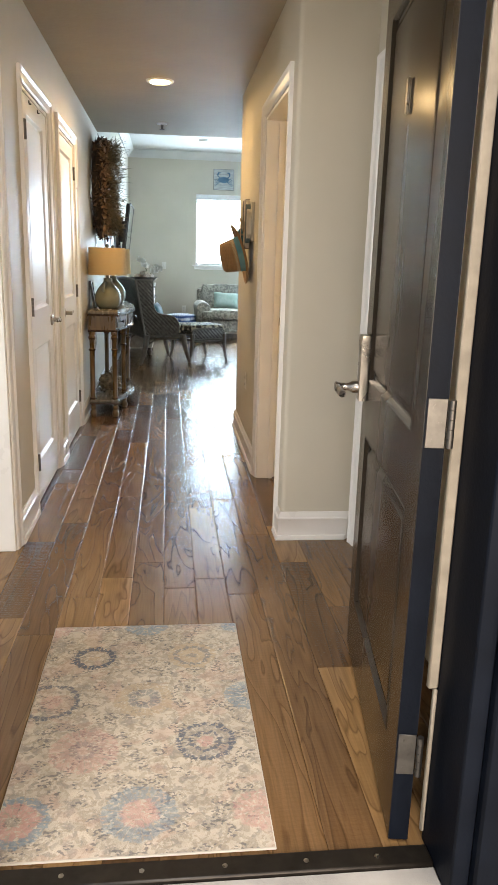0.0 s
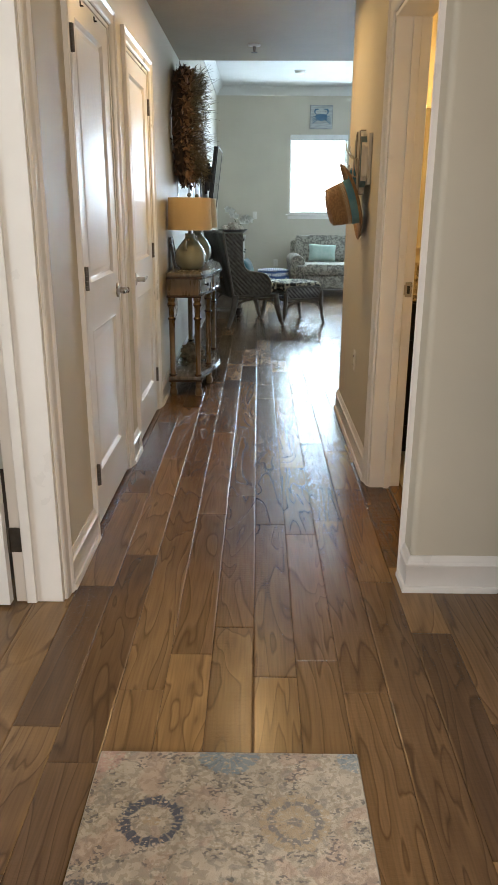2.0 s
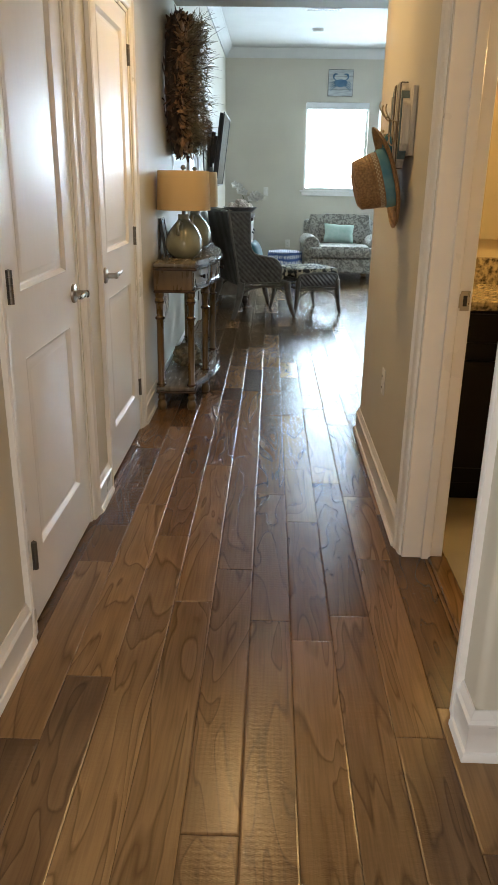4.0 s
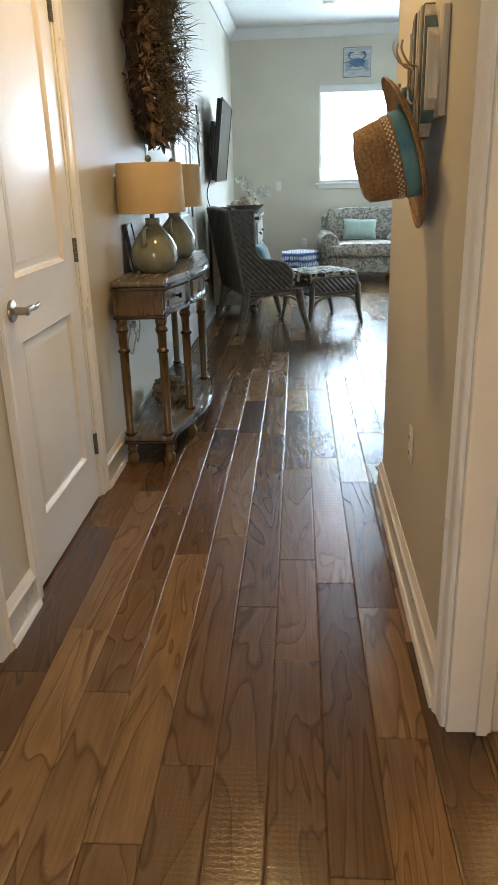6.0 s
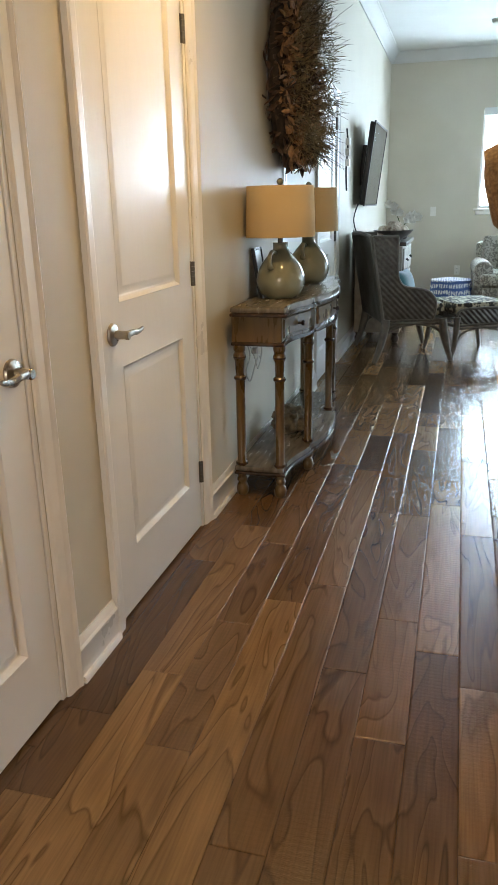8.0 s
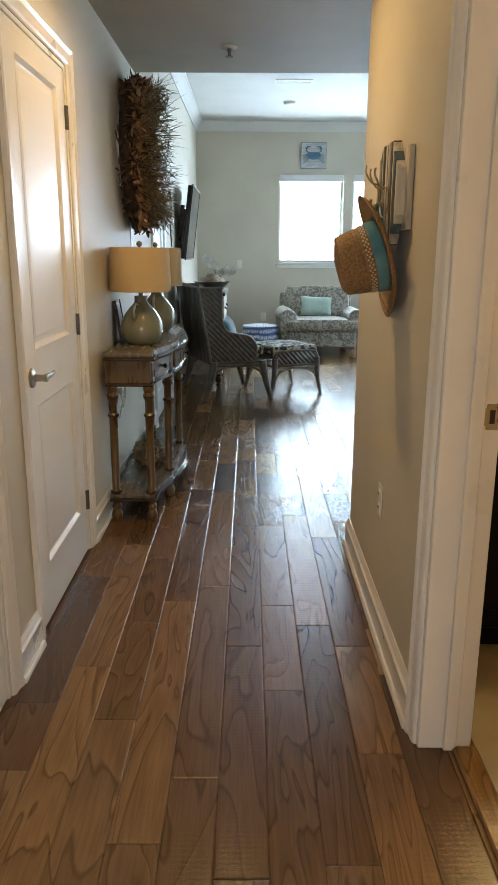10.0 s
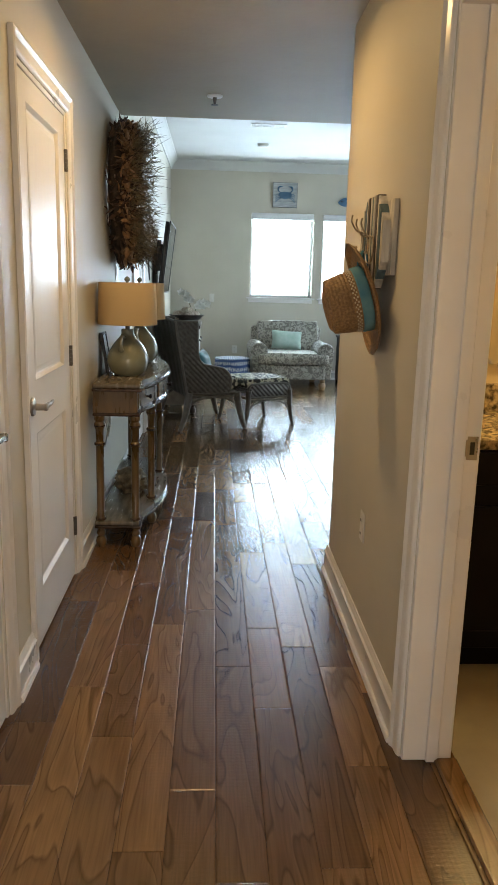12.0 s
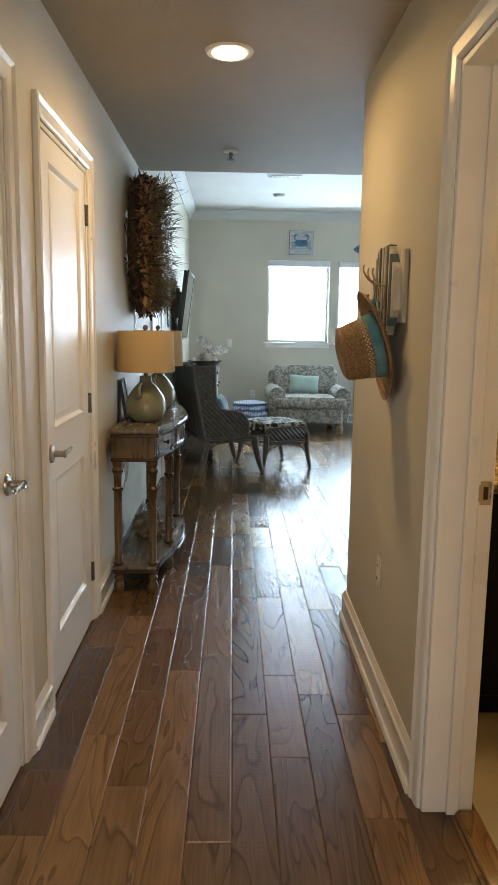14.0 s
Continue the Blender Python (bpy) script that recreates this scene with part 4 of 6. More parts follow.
def table_lamp(m, label):
    ob = thing("table_lamp", label, "table lamp", m, "lamps on the console")
    body = lathe([(0.06, 0.0), (0.075, 0.003), (0.097, 0.025), (0.109, 0.055), (0.113, 0.08), (0.110, 0.105), (0.099, 0.135), (0.083, 0.162), (0.063, 0.188), (0.047, 0.205), (0.038, 0.216), (0.034, 0.225), (0.034, 0.247), (0.036, 0.25)], 36)
    part("body", body, M_GLAZE, ob, "sage green glazed jug body")
    part("jug_handle", tube(curve([(-0.012, -0.045, 0.205), (-0.020, -0.082, 0.212), (-0.025, -0.108, 0.190), (-0.025, -0.110, 0.165), (-0.024, -0.098, 0.140)], 16), [0.010] * 12 + [0.011, 0.013, 0.015, 0.014], 10), M_GLAZE, ob)
    part("neck", lathe([(0.012, 0.25), (0.012, 0.285), (0.018, 0.287), (0.018, 0.33), (0.006, 0.335), (0.006, 0.49)], 16), M_DULL, ob)
    bm = bmesh.new()
    n = 48
    rings = [[bm.verts.new((r * math.cos(2 * math.pi * i / n), r * math.sin(2 * math.pi * i / n), z)) for i in range(n)] for r, z in ((0.156, 0.275), (0.159, 0.275), (0.160, 0.281), (0.152, 0.492), (0.150, 0.495), (0.147, 0.495), (0.154, 0.281))]
    for a, b in zip(rings, rings[1:] + rings[:1]):
        for i in range(n):
            bm.faces.new((a[i], a[(i + 1) % n], b[(i + 1) % n], b[i]))
    part("shade", bm, M_SHADE, ob, "oatmeal linen drum shade")
    part("spider", boxes((-0.149, 0.149, -0.002, 0.002, 0.484, 0.488), (-0.002, 0.002, -0.149, 0.149, 0.484, 0.488)), M_DULL, ob, smooth=False)
    part("finial", lathe([(0.006, 0.49), (0.006, 0.498), (0.014, 0.506), (0.016, 0.514), (0.012, 0.522), (0.004, 0.528)], 16), M_GLAZE, ob)
    return ob


table_lamp(pose(-0.232, 6.775, 0.866), "sage green jug lamp with oatmeal shade, unlit, on the console")
table_lamp(pose(-0.232, 7.44, 0.866, 0, 0, 8), "matching sage green jug lamp at the far end of the console")

M_CORAL = material("rough_coral", (0.24, 0.19, 0.12), 0.9, scale=30, second=(0.1, 0.075, 0.045), bump=1.0, bump_scale=60)
co = thing("coral_lump", "knobbly brown coral lump on the console's lower shelf", "coral")
bm = bmesh.new()
bmesh.ops.create_icosphere(bm, subdivisions=4, radius=1.0)
for v in bm.verts:
    p = v.co.normalized()
    r = 0.085 * (1 + 0.35 * noise.noise(p * 2.5) + 0.25 * abs(noise.noise(p * 7.0)) + 0.1 * noise.noise(p * 17))
    v.co = Vector((p.x * r, p.y * r * 1.15, max(p.z * r * 0.9, -0.05)))
part("lump", bm, M_CORAL, co)
co.matrix_world = pose(-0.25, 7.02, 0.142 + 0.05)

# photo frame standing behind the near lamp
pf = thing("photo_frame", "dark-edged photo frame leaning on the wall behind the lamp", "picture frame", pose(-0.352, 6.93, 0.867, 0, -9, 0) @ Matrix.Diagonal((1, 0.7, 0.85, 1)))
part("frame", boxes((-0.012, 0.006, -0.10, -0.085, 0, 0.26), (-0.012, 0.006, 0.085, 0.10, 0, 0.26), (-0.012, 0.006, -0.085, 0.085, 0, 0.015), (-0.012, 0.006, -0.085, 0.085, 0.245, 0.26), bevel=0.001), M_BLACK, pf)
part("picture", boxes((-0.008, 0.0, -0.085, 0.085, 0.015, 0.245)), material("pale_print", (0.4, 0.45, 0.5), 0.3, scale=12), pf, "pale blue print", smooth=False)

# clear cord hanging under the console
M_CORD = material("clear_cord", (0.6, 0.58, 0.52), 0.25, bump=0)
cc = thing("lamp_cord", "clear lamp cord looped under the console at the wall", "cord")
part("cord", tube(curve([(-0.36, 6.60, 0.70), (-0.345, 6.62, 0.62), (-0.35, 6.57, 0.55), (-0.34, 6.60, 0.50), (-0.335, 6.66, 0.55), (-0.33, 6.72, 0.60), (-0.34, 6.80, 0.57), (-0.35, 6.86, 0.62), (-0.355, 6.90, 0.70)], 60), 0.0032, 6), M_CORD, cc)
part("cord", tube(curve([(-0.35, 6.58, 0.70), (-0.34, 6.65, 0.63), (-0.335, 6.70, 0.56), (-0.34, 6.75, 0.53), (-0.335, 6.80, 0.60), (-0.35, 6.83, 0.70)], 40), 0.0032, 6), M_CORD, cc)
part("plug", boxes((-0.37, -0.34, 6.73, 6.76, 0.60, 0.63), bevel=0.005), M_CORD, cc)

# ---- wreath ----
M_TWIG = material("dark_twigs", (0.045, 0.03, 0.02), 0.85, scale=30, second=(0.02, 0.013, 0.009), bump=0.5)
M_LEAF = material("dried_leaf", (0.34, 0.20, 0.095), 0.5, scale=60, second=(0.17, 0.088, 0.038), bump=0.2)
M_LEAFD = material("dark_dried_leaf", (0.09, 0.05, 0.027), 0.65, scale=60, second=(0.05, 0.027, 0.016), bump=0.2)
M_STRAW = material("dry_grass", (0.23, 0.175, 0.092), 0.85, scale=40, second=(0.13, 0.098, 0.05), bump=0.3)
W_C = Vector((LEFT + 0.01, 7.53, 1.885))


def ring_at(a, r, out):
    """A point of the wreath: angle a, distance r from its middle, out from the wall."""
    return W_C + Vector((out, r * math.cos(a), r * math.sin(a)))


def blade(bm, p, d, side, length, width, fold=0.15):
    """One pointed leaf with a folded midrib."""
    nrm = d.cross(side).normalized()
    rows = [[bm.verts.new(p + d * length * u + side * (width * w * k) + nrm * (width * fold * (abs(k) * 1.6 - 0.8 + 2.2 * u * u))) for k in (-1, 0, 1)] for u, w in ((0.0, 0.16), (0.28, 0.85), (0.58, 1.0), (0.85, 0.55), (1.0, 0.06))]
    for a, b in zip(rows, rows[1:]):
        for k in range(2):
            bm.faces.new((a[k], a[k + 1], b[k + 1], b[k]))


wr = thing("wreath", "large dried wreath of brown leaves and wispy grass on the wall", "wreath")
rng = random.Random(11)
bm = bmesh.new()
for k in range(26):
    a0 = rng.random() * 6.28
    pts = [ring_at(a0 + i * 0.16 + rng.uniform(-0.02, 0.02), 0.33 + 0.05 * math.sin(k * 1.7 + i * 0.9) + rng.uniform(-0.012, 0.012), 0.055 + 0.035 * math.cos(k * 2.1 + i * 0.7)) for i in range(16)]
    tube(pts, rng.uniform(0.004, 0.009), 5, bm)
# added dark ring: the wreath's back and the shadow between it and the wall
bk = bmesh.new()
for i in range(64):
    for j in range(12):
        a, b = i * 2 * math.pi / 64, j * 2 * math.pi / 12
        k = 1 + 0.25 * noise.noise((math.cos(a) * 4, math.sin(a) * 4, j * 0.7))
        bk.verts.new(ring_at(a, 0.335 + 0.075 * k * math.cos(b), 0.045 + 0.042 * math.sin(b)))
bk.verts.ensure_lookup_table()
for i in range(64):
    for j in range(12):
        bk.faces.new([bk.verts[(i % 64) * 12 + j], bk.verts[((i + 1) % 64) * 12 + j], bk.verts[((i + 1) % 64) * 12 + (j + 1) % 12], bk.verts[i * 12 + (j + 1) % 12]])
part("shaded_core", bk, M_TWIG, wr, "dark core for the wreath's back and its shadow at the wall")
part("twig_ring", bm, M_TWIG, wr, "dark woven twig ring")["kind"] = "stuff"


def rand_dir():
    while True:
        v = Vector((rng.uniform(-1, 1), rng.uniform(-1, 1), rng.uniform(-1, 1)))
        if 0.1 < v.length < 1:
            return v.normalized()


def scatter(name, mat, count, size, width, r_lo, r_hi, out_lo, out_hi, push, label, fold=0.15):
    bm = bmesh.new()
    for _ in range(count):
        a = rng.random() * 2 * math.pi
        p = ring_at(a, rng.uniform(r_lo, r_hi), rng.uniform(out_lo, out_hi))
        radial = Vector((0, math.cos(a), math.sin(a)))
        d = (rand_dir() * 0.9 + radial * push[0] + Vector((1, 0, 0)) * push[1]).normalized()
        if p.x + d.x * size < LEFT + 0.01:
            d.x = abs(d.x)
        s = d.cross(rand_dir()).normalized()
        blade(bm, p, d, s, rng.uniform(0.6, 1.25) * size, rng.uniform(0.7, 1.2) * width, fold)
    ob = part(name, bm, mat, wr, label, smooth=False)
    ob["kind"] = "stuff"


scatter("dark_leaf_mass", M_LEAFD, 1500, 0.062, 0.012, 0.25, 0.415, 0.004, 0.10, (0.15, 0.1), "dark brown leaves")
scatter("brown_leaf_mass", M_LEAF, 620, 0.056, 0.0145, 0.28, 0.42, 0.07, 0.135, (0.35, 0.3), "tan magnolia leaves")
scatter("grass_mass", M_STRAW, 2200, 0.075, 0.0021, 0.25, 0.40, 0.12, 0.215, (0.1, 0.15), "wispy dry grass")
scatter("twig_mass", M_TWIG, 350, 0.07, 0.0018, 0.28, 0.40, 0.02, 0.12, (0.6, 0.3), "thin dark twigs")
bm = bmesh.new()
for _ in range(170):
    a = rng.random() * 2 * math.pi
    p = ring_at(a, rng.uniform(0.3, 0.38), rng.uniform(0.10, 0.18))
    d = (Vector((0.9, math.cos(a) * 0.6, math.sin(a) * 0.6)) + rand_dir() * 0.45).normalized()
    L = rng.uniform(0.10, 0.20)
    tube([p, p + d * L * 0.5, p + d * L + Vector((0, 0, -0.02 * rng.random()))], [0.0014, 0.0011, 0.0005], 3, bm)
part("long_grass", bm, M_TWIG, wr, "long spiky grass stems")["kind"] = "stuff"

# ---- hat rack and hat ----
M_STRAWHAT = material("woven_straw", (0.36, 0.22, 0.10), 0.55, scale=120, second=(0.2, 0.11, 0.045), bump=0.8, bump_scale=260, stretch=(1, 1, 1))
sn = M_STRAWHAT.node_tree
hw = sn.nodes.new("ShaderNodeTexWave")
hw.bands_direction = "Z"
hw.inputs["Scale"].default_value, hw.inputs["Distortion"].default_value, hw.inputs["Detail Scale"].default_value = 26.0, 1.5, 4.0
htc = sn.nodes.new("ShaderNodeTexCoord")
sn.links.new(htc.outputs["Object"], hw.inputs["Vector"])
hb = sn.nodes.new("ShaderNodeBump")
hb.inputs["Strength"].default_value, hb.inputs["Distance"].default_value = 0.8, 0.004
sn.links.new(hw.outputs["Fac"], hb.inputs["Height"])
for nd in sn.nodes:
    if nd.type == "BUMP" and nd != hb:
        sn.links.new(hb.outputs[0], nd.inputs["Normal"])
M_BAND = material("teal_cotton_band", (0.07, 0.22, 0.30), 0.85, scale=14, second=(0.16, 0.33, 0.36), bump=0.3, bump_scale=300)
M_SLATW = material("whitewashed_slat", (0.66, 0.62, 0.53), 0.6, scale=14, second=(0.38, 0.35, 0.29), bump=0.3, bump_scale=70, stretch=(3, 3, 0.3))
M_SLATB = material("blue_grey_slat", (0.11, 0.17, 0.19), 0.6, scale=14, second=(0.07, 0.11, 0.12), bump=0.3, bump_scale=70, stretch=(3, 3, 0.3))
M_SLATG = material("brown_grey_slat", (0.10, 0.082, 0.065), 0.6, scale=14, second=(0.06, 0.048, 0.038), bump=0.3, bump_scale=70, stretch=(3, 3, 0.3))
M_HOOK = material("antique_hook_metal", (0.55, 0.47, 0.36), 0.3, metal=1.0, bump=0)
hr = thing("hat_rack", "whitewashed slatted wooden hat rack with wire hooks on the wall", "hat rack")
part("back_board", boxes((RIGHT - 0.018, RIGHT - 0.001, 5.112, 5.50, 1.41, 1.645), bevel=0.002), M_SLATW, hr)
for i in range(12):
    # an eight-sided plaque: the outer slats are cut aslant
    y0 = 5.142 + i * 0.029
    y1 = y0 + 0.0245
    outline = [(y, 1.517 + s * (0.152 - max(0.0, abs(y - 5.314) - 0.085))) for y, s in ((y0, -1), (y1, -1), (y1, 1), (y0, 1))]
    bm = bmesh.new()
    front, back = RIGHT - 0.045 - 0.003 * (i % 3 == 1), RIGHT - 0.0185
    ra = [bm.verts.new((back, y, z)) for y, z in outline]
    rb = [bm.verts.new((front + 0.002, y, z)) for y, z in outline]
    rc2 = [bm.verts.new((front, y + 0.002 * (1 if y == y0 else -1), z + 0.002 * (1 if z < 1.5 else -1))) for y, z in outline]
    for p, q in ((ra, rb), (rb, rc2)):
        for k in range(4):
            bm.faces.new((p[k], p[(k + 1) % 4], q[(k + 1) % 4], q[k]))
    bm.faces.new(ra[::-1])
    bm.faces.new(rc2)
    part("slat", bm, (M_SLATW, M_SLATB, M_SLATW, M_SLATG)[i % 4], hr, smooth=False)
for y, zz in ((5.24, 1.535), (5.33, 1.54), (5.42, 1.56)):
    x = RIGHT - 0.048
    bm = tube(curve([(x - 0.044, y, zz + 0.058), (x - 0.046, y, zz + 0.036), (x - 0.026, y, zz + 0.004), (x - 0.004, y, zz - 0.005), (x - 0.004, y, zz - 0.06), (x - 0.012, y, zz - 0.085), (x - 0.024, y, zz - 0.078), (x - 0.027, y, zz - 0.055)], 30), 0.003, 7)
    lathe([(0.0, 0), (0.005, 0.002), (0.0065, 0.007), (0.004, 0.012)], 10, bm, pose(x - 0.027, y, zz - 0.058))
    part("hook", bm, M_HOOK, hr, "bent antique wire hook")

hat = thing("straw_hat", "woven straw fedora with a teal cotton band on the rack", "hat", pose(0.757, 5.26, 1.337, 0, -106, 0))
bm = bmesh.new()
n = 48
rows = []
for k, (r, z) in enumerate(((0.04, 0.142), (0.070, 0.148), (0.085, 0.136), (0.093, 0.085), (0.097, 0.03), (0.100, 0.006), (0.112, 0.0), (0.14, 0.004), (0.168, 0.014), (0.178, 0.024), (0.179, 0.021), (0.168, 0.010), (0.14, -0.001), (0.112, -0.005), (0.098, -0.002), (0.094, 0.03), (0.090, 0.085), (0.081, 0.132), (0.068, 0.143), (0.04, 0.138))):
    ring = []
    for i in range(n):
        a = 2 * math.pi * i / n
        dent = 0.022 * max(0, math.cos(a)) ** 2 * (0.5 if r < 0.08 else 0) if z > 0.1 else 0
        lift = 0.010 * math.cos(2 * a) * max(0, (r - 0.11) / 0.07)
        ring.append(bm.verts.new((r * math.cos(a) * 1.08, r * math.sin(a) * 0.94, z - dent + lift)))
    rows.append(ring)
for a, b in zip(rows, rows[1:]):
    for i in range(n):
        bm.faces.new((a[i], a[(i + 1) % n], b[(i + 1) % n], b[i]))
bm.faces.new(rows[0])
bm.faces.new(rows[-1][::-1])
part("straw_body", bm, M_STRAWHAT, hat)
bm = bmesh.new()
rows = []
for r, z in ((0.1015, 0.006), (0.1035, 0.010), (0.1015, 0.040), (0.0985, 0.043)):
    rows.append([bm.verts.new((r * math.cos(2 * math.pi * i / n) * 1.08, r * math.sin(2 * math.pi * i / n) * 0.94, z)) for i in range(n)])
for a, b in zip(rows, rows[1:]):
    for i in range(n):
        bm.faces.new((a[i], a[(i + 1) % n], b[(i + 1) % n], b[i]))
part("hat_band", bm, M_BAND, hat, "teal bandana cloth band")
# pale dots painted for the light that shines through the crown's open weave
bm = bmesh.new()
for row, z in ((0, 0.050), (1, 0.056), (2, 0.062)):
    for i in range(40):
        a = 2 * math.pi * (i + 0.5 * (row % 2)) / 40
        r = 0.0955 - row * 0.0007
        box(bm, -0.003, 0.003, -0.002, 0.002, -0.0022, 0.0022, m=Matrix.Translation((r * math.cos(a) * 1.085, r * math.sin(a) * 0.945, z)) @ Matrix.Rotation(a + 0.6, 4, "Z"))
part("light_dots", bm, material("light_through_straw", (0.75, 0.66, 0.48), 0.6), hat, "pale dots for light through the lattice holes round the crown", smooth=False)
sc = thing("teal_scarf", "small dark teal cloth loop hanging from a hook", "cloth")
part("loop", tube(curve([(0.742, 5.30, 1.49), (0.728, 5.30, 1.46), (0.73, 5.297, 1.41), (0.74, 5.30, 1.365), (0.753, 5.302, 1.41), (0.75, 5.30, 1.46), (0.744, 5.30, 1.49)], 26), 0.008, 8), M_BAND, sc)

# ---- living room ----
M_WICKER = material("grey_wicker", (0.105, 0.10, 0.09), 0.5, scale=30, second=(0.06, 0.056, 0.05), bump=0.3, bump_scale=120)
nt = M_WICKER.node_tree
wv = nt.nodes.new("ShaderNodeTexWave")
wv.wave_type, wv.bands_direction = "BANDS", "DIAGONAL"
wv.inputs["Scale"].default_value, wv.inputs["Distortion"].default_value = 13.0, 0.6
tcw = nt.nodes.new("ShaderNodeTexCoord")
nt.links.new(tcw.outputs["Object"], wv.inputs["Vector"])
bw = nt.nodes.new("ShaderNodeBump")
bw.inputs["Strength"].default_value, bw.inputs["Distance"].default_value = 0.6, 0.008
nt.links.new(wv.outputs["Fac"], bw.inputs["Height"])
nt.links.new(bw.outputs[0], nt.nodes["Principled BSDF"].inputs["Normal"])
M_RATTAN = material("grey_rattan_pole", (0.13, 0.12, 0.105), 0.45, scale=20, second=(0.085, 0.078, 0.068), bump=0.2)
M_TEAL = material("teal_velvet", (0.012, 0.11, 0.13), 0.8, scale=10, second=(0.01, 0.075, 0.09), bump=0.2, sheen=0.3)
M_CUSH = material("coral_print_cotton", (0.42, 0.38, 0.28), 0.85, scale=26, second=(0.03, 0.028, 0.025), bump=0.2)
nt = M_CUSH.node_tree
for nd in nt.nodes:
    if nd.type == "MAP_RANGE" and nd.inputs["From Min"].default_value > 0.3:
        nd.inputs["From Min"].default_value, nd.inputs["From Max"].default_value = 0.49, 0.54


def soft_box(sx, sy, sz, puff=0.25, n=10, wobble=0.0, seed=0.0):
    """A stuffed cushion: a box with rounded, swollen sides, centred."""
    bm = bmesh.new()
    bmesh.ops.create_cube(bm, size=2.0)
    bmesh.ops.subdivide_edges(bm, edges=list(bm.edges), cuts=n, use_grid_fill=True)
    for v in bm.verts:
        c = v.co.copy()
        s = [1 - puff * 0.5 * (c[(i + 1) % 3] ** 2 + c[(i + 2) % 3] ** 2) / 2 for i in range(3)]
        l = max(abs(x) for x in c)
        r = c.normalized() * l
        q = c.lerp(r, 0.18)
        v.co = Vector((q.x * sx / 2 * (1.0 if sx < 0.15 else s[0] ** 0.3), q.y * sy / 2 * (s[1] ** 0.3), q.z * sz / 2 * (s[2] if sz < min(sx, sy) else s[2] ** 0.3)))
        if wobble:
            v.co += Vector((noise.noise(v.co * 9 + Vector((seed, 0, 0))), noise.noise(v.co * 9 + Vector((0, seed, 5))), noise.noise(v.co * 9 + Vector((3, 0, seed))))) * wobble
    return bm


def pillow(sx, sz, t):
    """A throw pillow standing in the xz plane, pinched at its corners."""
    bm = bmesh.new()
    n = 14
    sides = []
    for sgn in (-1, 1):
        g = []
        for j in range(n + 1):
            row = []
            for i in range(n + 1):
                u, v = 2 * i / n - 1, 2 * j / n - 1
                pin = 1 - 0.07 * (u * u * (1 - abs(v)) + v * v * (1 - abs(u)))
                th = t / 2 * ((1 - u ** 4) * (1 - v ** 4)) ** 0.6
                row.append(bm.verts.new((u * sx / 2 * pin, sgn * th, v * sz / 2 * pin)))
            g.append(row)
        sides.append(g)
        for j in range(n):
            for i in range(n):
                bm.faces.new((g[j][i], g[j][i + 1], g[j + 1][i + 1], g[j + 1][i]))
    bmesh.ops.remove_doubles(bm, verts=bm.verts, dist=0.0005)
    return bm


def wicker_side(outline, y, t=0.022):
    return prism(outline, -t / 2, t / 2, m=Matrix.Translation((0, y, 0)) @ Matrix.Rotation(radians(90), 4, "X"), bevel=0.006)


def smooth_outline(points, n):
    return [(p.x, p.y) for p in curve([(x, z, 0) for x, z in points], n)]


